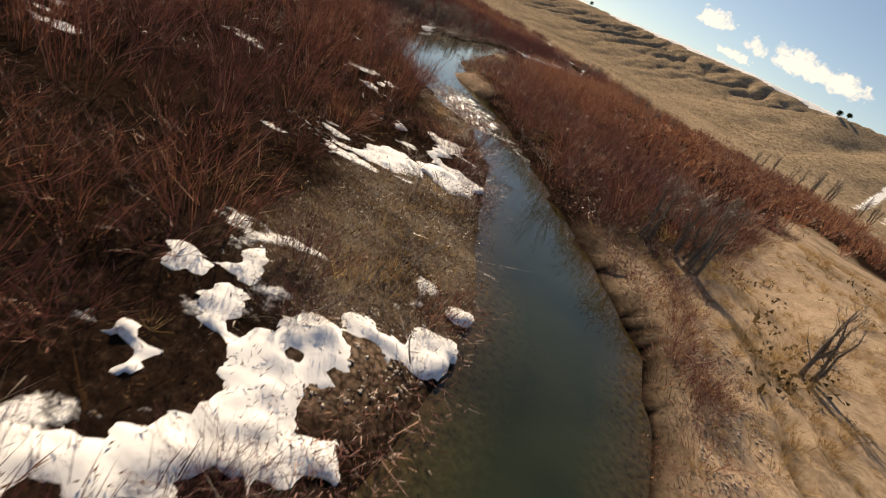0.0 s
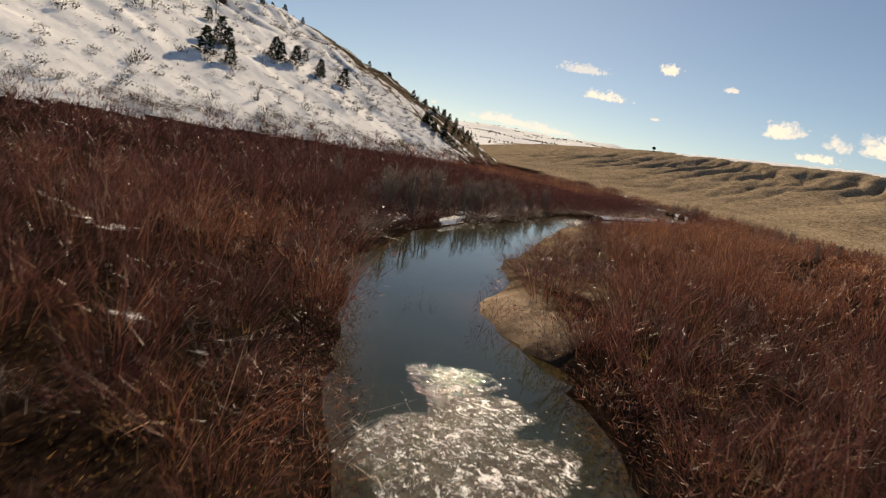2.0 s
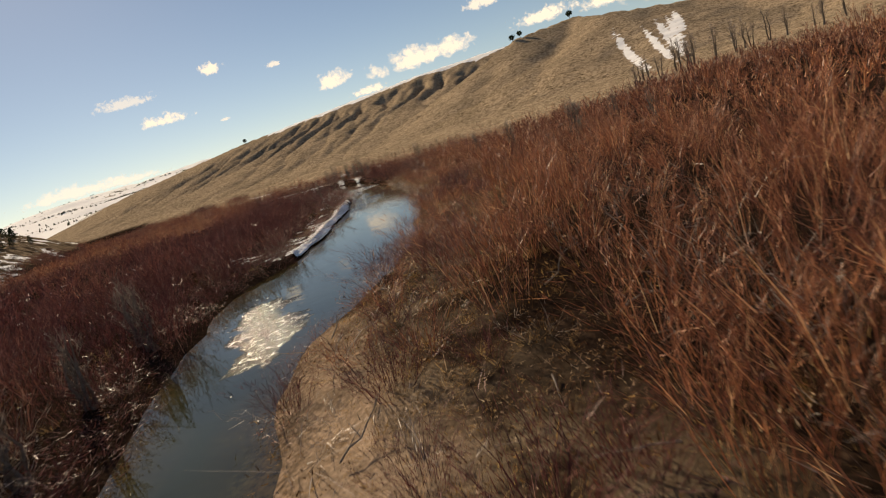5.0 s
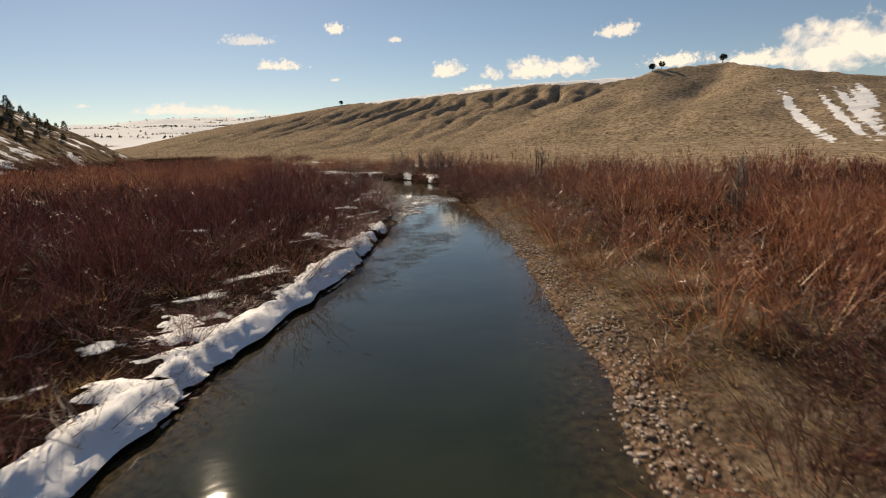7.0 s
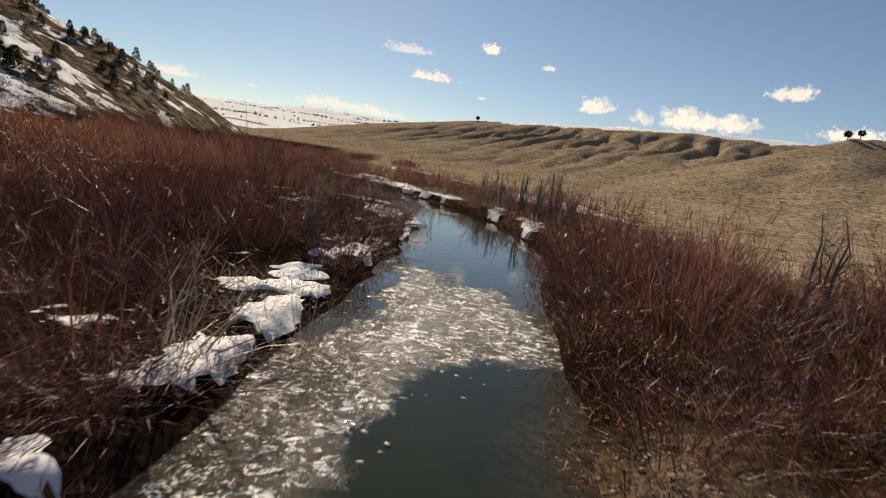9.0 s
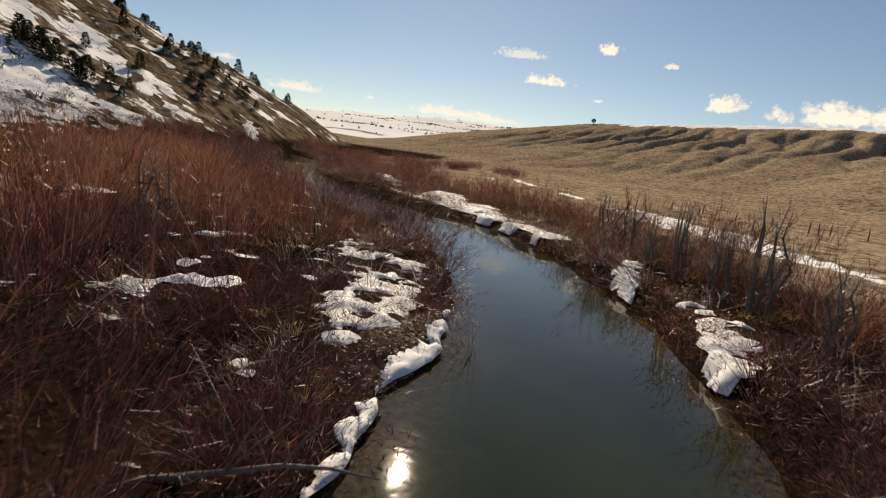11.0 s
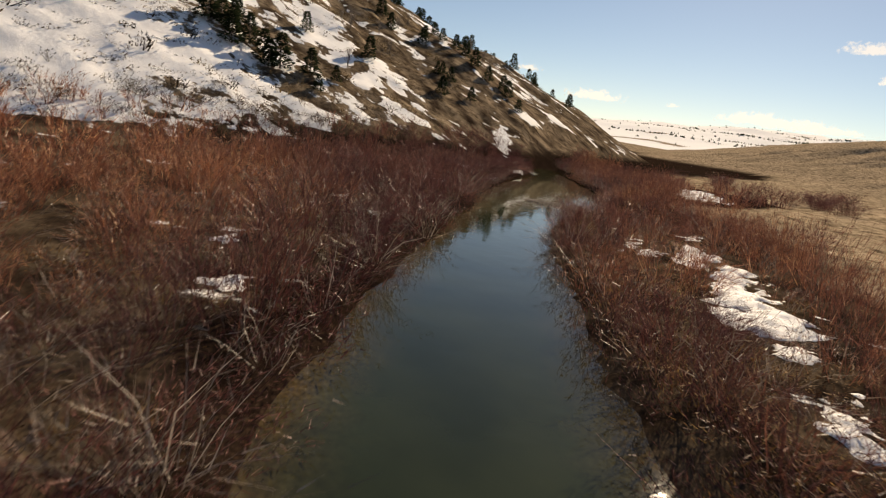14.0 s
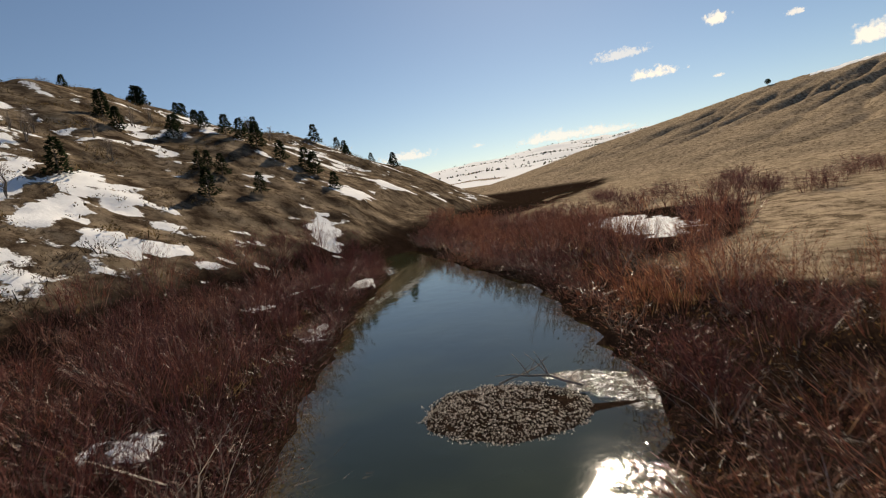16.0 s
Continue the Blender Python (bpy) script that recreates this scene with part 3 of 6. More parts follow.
def water_material():
    mat = bpy.data.materials.new("river_water")
    n, l, b = tree(mat)
    p = place(n)
    a = n.new("ShaderNodeSeparateColor")
    l.new(attr(n, "flow").outputs["Color"], a.inputs[0])
    deep = ramp(n, l, a.outputs[0], [(0.0, (0.060, 0.046, 0.024)), (0.35, (0.036, 0.037, 0.020)), (0.85, (0.021, 0.029, 0.016))])
    murk = ramp(n, l, grain(n, l, 0.25, 3, 0.5, p), [(0.35, (0.7, 0.7, 0.65)), (0.7, (1.25, 1.15, 1.0))])
    stones = ramp(n, l, grain(n, l, 5.0, 5, 0.7, p), [(0.35, (0.3, 0.3, 0.3)), (0.65, (1.5, 1.4, 1.3))])
    col = mixed(n, l, 1.0, deep, murk, "MULTIPLY")
    col = mixed(n, l, calc(n, l, "SUBTRACT", 1.0, a.outputs[0]), col, mixed(n, l, 1.0, col, stones, "MULTIPLY"))
    # broken water over the stones of a riffle, its sun glints painted as white flakes
    patch = calc(n, l, "MULTIPLY", calc(n, l, "SUBTRACT", a.outputs[1], calc(n, l, "MULTIPLY", grain(n, l, 0.9, 6, 0.72, p, 0.8), 1.25)), 4.0, True)
    chop = calc(n, l, "ADD", calc(n, l, "MULTIPLY", grain(n, l, 7.0, 7, 0.85, p, 1.8), 0.6), calc(n, l, "MULTIPLY", grain(n, l, 2.6, 3, 0.6, p, 1.2), 0.4))
    clump = calc(n, l, "MULTIPLY", calc(n, l, "SUBTRACT", grain(n, l, 1.1, 4, 0.6, p, 1.0), 0.30), 6.0, True)
    painted_glints = calc(n, l, "MULTIPLY", calc(n, l, "MULTIPLY", calc(n, l, "SUBTRACT", chop, 0.53), 26.0, True), calc(n, l, "MULTIPLY", patch, clump))
    bed = ramp(n, l, grain(n, l, 6.0, 5, 0.75, p), [(0.35, (0.02, 0.017, 0.012)), (0.7, (0.13, 0.10, 0.075))])
    col = mixed(n, l, calc(n, l, "MULTIPLY", patch, 0.7), col, bed)
    l.new(col, b.inputs["Base Color"])
    rough = calc(n, l, "ADD", calc(n, l, "ADD", calc(n, l, "MULTIPLY", patch, 0.10), calc(n, l, "MULTIPLY", a.outputs[2], 0.05)), 0.03)
    l.new(rough, b.inputs["Roughness"])
    b.inputs["IOR"].default_value = 1.33
    b.inputs["Specular IOR Level"].default_value = 0.32
    calm = grain(n, l, 0.9, 3, 0.5, p, 0.4)
    ripple = grain(n, l, 6.0, 3, 0.6, p, 0.5)
    drift = calc(n, l, "MULTIPLY", calc(n, l, "SUBTRACT", grain(n, l, 0.12, 2, 0.5, p), 0.42), 3.0, True)
    h = calc(n, l, "ADD", calc(n, l, "MULTIPLY", calm, 0.008), calc(n, l, "MULTIPLY", calc(n, l, "MULTIPLY", ripple, drift), 0.0016))
    h = calc(n, l, "ADD", h, calc(n, l, "MULTIPLY", calc(n, l, "MULTIPLY", calc(n, l, "ADD", calc(n, l, "MULTIPLY", grain(n, l, 5.0, 2, 0.5, p, 0.8), 0.3), calc(n, l, "MULTIPLY", grain(n, l, 15.0, 4, 0.65, p, 1.0), 1.0)), calc(n, l, "MULTIPLY", calc(n, l, "SUBTRACT", calc(n, l, "ADD", a.outputs[2], grain(n, l, 1.6, 4, 0.6, p)), 0.85), 2.0, True)), 0.003))
    h = calc(n, l, "ADD", h, calc(n, l, "MULTIPLY", calc(n, l, "MULTIPLY", chop, patch), 0.03))
    bumped(n, l, b, h, 1.0, 1.0)
    # small wavelets, each tilted its own way, glint one by one
    soft_normal = b.inputs["Normal"].links[0].from_socket
    tilt = n.new("ShaderNodeTexVoronoi")
    tilt.inputs["Scale"].default_value = 21.0
    warp = n.new("ShaderNodeVectorMath")
    warp.operation = "MULTIPLY"
    warp.inputs[1].default_value = (1.0, 1.0, 0.0)
    l.new(p, warp.inputs[0])
    l.new(warp.outputs[0], tilt.inputs["Vector"])
    lift = [n.new("ShaderNodeVectorMath") for _ in range(4)]
    for node, op in zip(lift, ("SUBTRACT", "MULTIPLY", "ADD", "NORMALIZE")):
        node.operation = op
    lift[0].inputs[1].default_value = (0.5, 0.5, 0.5)
    l.new(tilt.outputs["Color"], lift[0].inputs[0])
    swing = calc(n, l, "ADD", calc(n, l, "MULTIPLY", patch, 0.75), calc(n, l, "MULTIPLY", calc(n, l, "MULTIPLY", calc(n, l, "SUBTRACT", calc(n, l, "ADD", a.outputs[2], grain(n, l, 1.7, 3, 0.6, p)), 1.18), 3.0, True), 0.32))
    flat = n.new("ShaderNodeCombineXYZ")
    l.new(swing, flat.inputs[0])
    l.new(swing, flat.inputs[1])
    for u, v in ((lift[0].outputs[0], lift[1].inputs[0]), (flat.outputs[0], lift[1].inputs[1]), (lift[1].outputs[0], lift[2].inputs[0]), (soft_normal, lift[2].inputs[1]), (lift[2].outputs[0], lift[3].inputs[0]), (lift[3].outputs[0], b.inputs["Normal"])):
        l.new(u, v)
    # matt white mixed in where the riffle should sparkle in the sun
    white, mx = n.new("ShaderNodeBsdfDiffuse"), n.new("ShaderNodeMixShader")
    white.inputs["Color"].default_value = (0.92, 0.91, 0.89, 1)
    for u, v in ((painted_glints, mx.inputs[0]), (b.outputs[0], mx.inputs[1]), (white.outputs[0], mx.inputs[2]), (mx.outputs[0], [k for k in n if k.type == "OUTPUT_MATERIAL"][0].inputs["Surface"])):
        l.new(u, v)
    return mat


def stem_material(name, stops, hue_stops, scale=0.11, through_light=0.35, warm=None, gloss=0.0):
    """Thin stems and blades: each its own tone, broad drifts of colour, and some light that shines through."""
    mat = bpy.data.materials.new(name)
    n, l, b = tree(mat)
    g = n.new("ShaderNodeNewGeometry")
    col = ramp(n, l, g.outputs["Random Per Island"], stops)
    drift = ramp(n, l, grain(n, l, scale, 4, 0.6, g.outputs["Position"]), hue_stops)
    col = mixed(n, l, 1.0, col, drift, "MULTIPLY")
    if warm:
        col = mixed(n, l, 1.0, col, ramp(n, l, attr(n, "hue").outputs["Fac"], warm), "MULTIPLY")
    l.new(col, b.inputs["Base Color"])
    b.inputs["Roughness"].default_value = 0.45 if gloss else 0.6
    b.inputs["Specular IOR Level"].default_value = gloss
    thin, mx = n.new("ShaderNodeBsdfTranslucent"), n.new("ShaderNodeMixShader")
    l.new(col, thin.inputs["Color"])
    mx.inputs[0].default_value = through_light
    l.new(b.outputs[0], mx.inputs[1])
    l.new(thin.outputs[0], mx.inputs[2])
    l.new(mx.outputs[0], [k for k in n if k.type == "OUTPUT_MATERIAL"][0].inputs["Surface"])
    return mat


GROUND, WATER = ground_material(), water_material()
WILLOW = stem_material("willow_bark", [(0.0, (0.036, 0.017, 0.018)), (0.5, (0.122, 0.052, 0.047)), (0.9, (0.27, 0.132, 0.104)), (1.0, (0.47, 0.35, 0.29))],
                       [(0.34, (0.74, 0.68, 0.74)), (0.5, (1.0, 0.97, 0.96)), (0.66, (1.35, 1.27, 1.12))], 0.05, 0.17,
                       [(0.0, (0.72, 0.48, 0.56)), (0.35, (1.10, 0.96, 0.92)), (1.0, (2.2, 2.0, 1.35))], 0.25)
TWIG = stem_material("grey_twigs", [(0.0, (0.11, 0.085, 0.07)), (0.5, (0.26, 0.21, 0.175)), (1.0, (0.54, 0.47, 0.41))], [(0.3, (0.7, 0.7, 0.7)), (0.7, (1.1, 1.05, 1.0))], 0.11, 0.2, None, 0.5)
GRASS = stem_material("dry_grass", [(0.0, (0.22, 0.13, 0.055)), (0.6, (0.42, 0.29, 0.14)), (1.0, (0.58, 0.46, 0.27))], [(0.3, (0.65, 0.6, 0.55)), (0.7, (1.1, 1.05, 1.0))], 0.2, 0.5)
SNOW = dull("snow", [(0.3, (0.88, 0.88, 0.88)), (0.7, (0.96, 0.96, 0.95))], 2.5, 0.7, None, 0.2, 0.02)
NEEDLE = stem_material("needles", [(0.0, (0.012, 0.020, 0.012)), (1.0, (0.045, 0.06, 0.03))], [(0.3, (0.8, 0.8, 0.8)), (0.7, (1.1, 1.1, 1.0))], 0.5)
BARK = dull("grey_bark", [(0.3, (0.09, 0.075, 0.06)), (0.7, (0.24, 0.20, 0.165))], 9.0)
STONE = dull("river_stone", [(0.3, (0.22, 0.17, 0.14)), (0.55, (0.38, 0.31, 0.26)), (0.75, (0.52, 0.45, 0.39))], 4.0, 0.8)


def mesh_of(name, verts, faces, mat, smooth_faces=False):
    me = bpy.data.meshes.new(name)
    me.from_pydata(verts if isinstance(verts, list) else verts.tolist(), [], faces if isinstance(faces, list) else faces.tolist())
    me.materials.append(mat)
    if smooth_faces:
        me.polygons.foreach_set("use_smooth", np.ones(len(me.polygons), bool))
    me.update()
    return me


def quick_mesh(name, verts, quads, mat, smooth_faces=False):
    """The same for large numpy arrays of quads."""
    me = bpy.data.meshes.new(name)
    me.vertices.add(len(verts))
    me.vertices.foreach_set("co", np.ascontiguousarray(verts, np.float32).ravel())
    me.loops.add(quads.size)
    me.loops.foreach_set("vertex_index", np.ascontiguousarray(quads, np.int32).ravel())
    me.polygons.add(len(quads))
    me.polygons.foreach_set("loop_start", np.arange(0, quads.size, quads.shape[1], dtype=np.int32))
    me.materials.append(mat)
    if smooth_faces:
        me.polygons.foreach_set("use_smooth", np.ones(len(quads), bool))
    me.update(calc_edges=True)
    return me


def paint(me, name, rgb):
    a = me.color_attributes.new(name, "FLOAT_COLOR", "POINT")
    a.data.foreach_set("color", (rgb if rgb.shape[1] == 4 else np.column_stack([rgb, np.ones(len(rgb))])).astype(np.float32).ravel())


# ------------------------------------------------------------ ground
def spread(lo, hi, step, far_lo, far_hi, grow=1.09):
    mid = list(np.arange(lo, hi + 1e-6, step))
    s, v = step, hi
    while v < far_hi:
        s *= grow
        v += s
        mid.append(v)
    s, v = step, lo
    while v > far_lo:
        s *= grow
        v -= s
        mid.insert(0, v)
    return np.array(mid)


def blobs(x, y, spots, seed, edge=0.35):
    """Cover from rounded patches (x, y, half length, half width, turn), with ragged edges."""
    c = np.zeros(x.shape)
    rag = edge * wave(x, y, 4.5, seed, 3)
    for sx, sy, a, b, turn in spots:
        near = (np.abs(x - sx) < 2.2 * max(a, b)) & (np.abs(y - sy) < 2.2 * max(a, b))
        if near.any():
            dx, dy, t = x[near] - sx, y[near] - sy, radians(turn)
            u, v = dx * math.cos(t) + dy * math.sin(t), dy * math.cos(t) - dx * math.sin(t)
            c[near] = np.maximum(c[near], np.clip(1.5 - np.hypot(u / a, v / b) + rag[near], 0, 1))
    return c


def cover(x, y, d, right, z):
    """How much of the ground is meadow, gravel and lying snow."""
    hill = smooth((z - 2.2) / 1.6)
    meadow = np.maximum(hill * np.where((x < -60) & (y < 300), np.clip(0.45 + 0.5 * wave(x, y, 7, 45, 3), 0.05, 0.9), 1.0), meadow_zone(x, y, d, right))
    verge = np.where(right & (y > -66) & (y < 44), 0.6 * smooth((7 - d) / 4) * np.clip(0.65 + 0.9 * wave(x, y, 3.2, 49, 3), 0, 1), 0.0)
    verge = np.maximum(verge, np.where(right & (y > 90) & (y < 132), 0.25 * np.clip(0.5 + 0.8 * wave(x, y, 4, 55, 3), 0, 1), 0.0))
    meadow = np.maximum(np.maximum(meadow, verge), 0.4 * blobs(x, y, MOUND, 50, 0.3))
    pale = np.where(~right, 0.28 * smooth((y - 74) / 8) * smooth((122 - y) / 10) * smooth((d - 1) / 2) * np.clip(0.55 + 0.8 * wave(x, y, 6, 56, 3), 0, 1), 0.0)
    meadow = np.maximum(meadow, pale)
    shelf = right & (((y < 42) & (y > -8)) | ((y > -62) & (y < -20)))
    gravel = np.where(shelf, np.clip(1.15 - d / np.where(y < -15, 2.4, 1.5) + 0.3 * wave(x, y, 5, 44, 2), 0, 1), 0.0)
    gravel = np.maximum(gravel, blobs(x, y, GRAVEL, 31))
    snow = blobs(x, y, SNOW_FIELD, 32, 0.30)
    # the western hill: nearly white where it is steep and shaded, broken to strips towards its eastern spur
    h3, _, _ = slope(x, y, LEFT_RIDGE, 1.55)
    left_hill = (h3 > 0.8) & (x < -60)
    band = 0.5 + 0.55 * wave(x + 0.4 * z, y, 26, 33, 3) + 0.25 * wave(x, y, 7, 34, 2)
    sunny = smooth((y - 92) / 60)
    strips = np.clip(0.30 + 0.62 * wave(x * 0.35 + y * 0.2, y + z * 2.2, 15, 37, 3), 0, 0.75) * smooth((z - 9) / 8) * smooth((y - 175) / 25)
    rags = np.clip(0.14 + 0.42 * wave(x, y, 21, 46, 2) + 0.42 * wave(x, y, 6, 47, 3), 0, 0.8) * smooth((z - 2) / 3)
    strips = np.maximum(strips, rags)
    white = (1 - sunny) * np.clip(0.86 + 0.30 * (band - 0.5), 0, 1) + sunny * np.maximum(strips, 0.55 * smooth((z - 34) / 6) * band)
    snow = np.where(left_hill, np.maximum(np.maximum(snow, blobs(x, y, SNOW_HILL, 38, 0.45)), white), snow)
    # snow caught along the skyline and in the gullies of the eastern hills
    _, n1, s1 = slope(x, y, RIGHT_RIDGE, 0.72)
    _, n2, s2 = slope(x, y, NEAR_RIDGE, 0.80)
    snow = np.where((n1 < 15 + 9 * wave(x, y, 80, 39, 2)) & (x > -80) & (x < 260) & (y > 480), 0.9, snow)
    snow = np.maximum(snow, blobs(x, y, SNOW_GULLY, 40, 0.45))
    far = (y > 1300) & (z > 14) & (x < -300)
    snow = np.where(far, np.clip(0.95 + 0.25 * wave(x, y, 420, 35, 3) - 0.5 * (np.sin(y / 70 + 2 * wave(x, y, 700, 43, 2)) > 0.93), 0, 1), snow)
    snow = np.maximum(snow, np.clip(0.36 * ((~right) & (d > 1.5) & (z < 3)) + 0.34 * wave(x, y, 9, 36, 3) - 0.24, 0, 0.56))
    # flecks caught in the litter round the drifts
    fringe = smooth((snow_reach(x, y, False) + 4.5) / 3.0) * (~right | (y > 60)) * (z < 3)
    snow = np.maximum(snow, fringe * np.clip(np.where(y > 26, 0.20, 0.32) + 0.30 * wave(x, y, 2.6, 78, 2), 0, 0.62))
    snow = np.where(d < 0.2, 0, snow)
    dirt = np.where(right & (y < -42), meadow * smooth((x - 20) / 4) * np.clip(0.75 + 0.6 * wave(x, y, 9, 48, 3), 0, 1), 0.0)
    dirt = np.maximum(dirt, 0.65 * blobs(x, y, GRAVEL[:2] + GRAVEL[5:8], 50, 0.3))
    dirt = np.maximum(dirt, 0.15 * blobs(x, y, MOUND, 50, 0.3))
    bar = np.clip(1.6 * blobs(x, y, SAND, 50, 0.2), 0, 1)
    dirt, gravel = np.maximum(dirt, bar), gravel * (1 - 0.7 * bar)
    path = worn(x, y, TRACK, 0.5)
    meadow, dirt = np.maximum(meadow, path), np.maximum(dirt, path)
    dirt, meadow = dirt * (1 - 0.9 * worn(x, y, GULLY, 0.25)), meadow * (1 - 0.9 * worn(x, y, GULLY, 0.25))
    return np.column_stack([meadow, gravel, snow, dirt])


def meadow_zone(x, y, d, right):
    """The open pasture on the right bank."""
    yy = y + 10 * wave(x, y, 34, 60, 3) * smooth((d - 5) / 10)
    far_bend = 26 * smooth((y - 158) / 14) * smooth((206 - y) / 14) * smooth((-60 - x) / 6)
    belt = np.where(y > 98, 13.5 - 8.5 * smooth((y - 140) / 16), 9.0)
    edge = np.where(yy > 60, belt + far_bend + 1.6 * wave(x, y, 14, 41, 2), 62 + 12 * wave(x, y, 40, 42, 2))
    open_part = smooth((d - edge) / 4)
    start = smooth((d - 0.3) / 1.0) * smooth((-88 - y + 0.35 * (x - 30)) / 10)
    start = np.maximum(start, smooth((d - 0.4) / 1.2) * smooth((x - 26 - 0.28 * (y + 92) + 1.5 * wave(x, y, 18, 58, 2)) / 3) * smooth((-42 - y + 8 * wave(x, y, 24, 59, 2)) / 8))
    return np.where(right, np.maximum(open_part * np.clip(smooth((y - 45 + 9 * wave(x, y, 30, 57, 2)) / 20) + smooth((d - 62) / 14), 0, 1), start), 0.0)


def steps(*runs):
    """Grid lines: runs of (from, to, step)."""
    return np.unique(np.concatenate([np.arange(a, b, c) for a, b, c in runs]).round(3))


GX = steps((-3900, -1200, 130), (-1200, -480, 40), (-480, -280, 12), (-280, -150, 3.2), (-150, 62, 1.1), (24, 31, 0.4), (62, 230, 2.6), (230, 320, 4.2), (320, 600, 14), (600, 2900, 120))
GY = steps((-900, -300, 40), (-300, -132, 6), (-132, 190, 1.1), (-111, -97, 0.5), (190, 300, 2.2), (300, 700, 4.6), (700, 1500, 16), (1500, 4800, 55))
gx, gy = (a.ravel() for a in np.meshgrid(GX, GY))
gd, gr = river(gx, gy)
# grid lines that run close to the water's edge are drawn onto it
rim = np.abs(gd) < 0.62
ex, _ = river(gx[rim] + 0.05, gy[rim])
ey, _ = river(gx[rim], gy[rim] + 0.05)
slope_x, slope_y = (ex - gd[rim]) / 0.05, (ey - gd[rim]) / 0.05
size = np.maximum(np.hypot(slope_x, slope_y), 0.5)
gx[rim] -= np.clip(gd[rim] * slope_x / size**2, -0.6, 0.6)
gy[rim] -= np.clip(gd[rim] * slope_y / size**2, -0.6, 0.6)
gd, gr = river(gx, gy)
gd[rim] = 0.0
gz = ground_height(gx, gy, gd, gr)
nx, ny = len(GX), len(GY)
cell = (np.arange(ny - 1)[:, None] * nx + np.arange(nx - 1)).ravel()
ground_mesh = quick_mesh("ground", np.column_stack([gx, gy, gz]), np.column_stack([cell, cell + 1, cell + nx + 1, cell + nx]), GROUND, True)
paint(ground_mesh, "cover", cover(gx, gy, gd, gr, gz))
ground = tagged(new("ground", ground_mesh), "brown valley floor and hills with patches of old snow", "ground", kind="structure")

# ------------------------------------------------------------ river
WX, WY = spread(-175, 45, 1.0, -176, 46), spread(-200, 400, 1.0, -201, 401)
wx, wy = (a.ravel() for a in np.meshgrid(WX, WY))
wd, wr = river(wx, wy)
nx, ny = len(WX), len(WY)
cell = (np.arange(ny - 1)[:, None] * nx + np.arange(nx - 1)).ravel()
quads = np.column_stack([cell, cell + 1, cell + nx + 1, cell + nx])
quads = quads[(wd[quads] < 1.5).any(1)]
used, back = np.unique(quads, return_inverse=True)
water_mesh = quick_mesh("river_water", np.column_stack([wx, wy, np.zeros(len(wx))])[used], back.reshape(-1, 4), WATER, True)
riffle = np.clip(2.4 * (blobs(wx, wy, RIFFLE, 51, 0.3) - 0.45), 0, 1)
paint(water_mesh, "flow", np.column_stack([smooth(-wd / 2.2), riffle, np.clip(0.95 * blobs(wx, wy, RIPPLED, 53, 0.4), 0, 0.9)])[used])
tagged(new("river_water", water_mesh), "calm dark green river with sparkling shallow riffles", "river", kind="structure")


# ------------------------------------------------------------ willows
def ribbons(base, lean, height, width, seed, curl=0.25, rows=3):
    """Many tapering bare stems as narrow bent strips: arrays of foot points, lean (x, y), height and width."""
    r = np.random.default_rng(seed)
    n = len(base)
    ang = r.uniform(0, 2 * math.pi, n)
    side = np.column_stack([np.cos(ang), np.sin(ang), np.zeros(n)])
    bend = r.normal(0, curl, (n, 2)) * height[:, None]
    verts = np.empty((n, rows, 2, 3))
    for k in range(rows):
        u = k / (rows - 1)
        c = base + np.column_stack([lean * height[:, None] * u + bend * u * u, height * u * (1 - 0.12 * u)])
        w = width * (1 - 0.72 * u)
        verts[:, k, 0], verts[:, k, 1] = c - side * w[:, None] / 2, c + side * w[:, None] / 2
    v = verts.reshape(-1, 3)
    o = (np.arange(n) * rows * 2)[:, None]
    quads = np.concatenate([o + np.array([[2 * k, 2 * k + 1, 2 * k + 3, 2 * k + 2]]) for k in range(rows - 1)])
    return v, quads


def halves(v, quads):
    """Quads as triangles."""
    return v, np.vstack([quads[:, [0, 1, 2]], quads[:, [0, 2, 3]]])


def spikes(base, way, length, width, seed):
    """Fine twigs, each one long thin triangle."""
    r = np.random.default_rng(seed)
    n = len(base)
    way = way / np.linalg.norm(way, axis=1)[:, None]
    side = np.cross(way, r.normal(0, 1, (n, 3)))
    side *= (width / 2 / np.linalg.norm(side, axis=1))[:, None]
    v = np.stack([base - side, base + side, base + way * length[:, None]], 1).reshape(-1, 3)
    return v, np.arange(3 * n).reshape(-1, 3)


def merged(*pieces):
    v, q, count = [], [], 0
    for vv, qq in pieces:
        v.append(vv)
        q.append(qq + count)
        count += len(vv)
    return np.vstack(v), np.vstack(q)


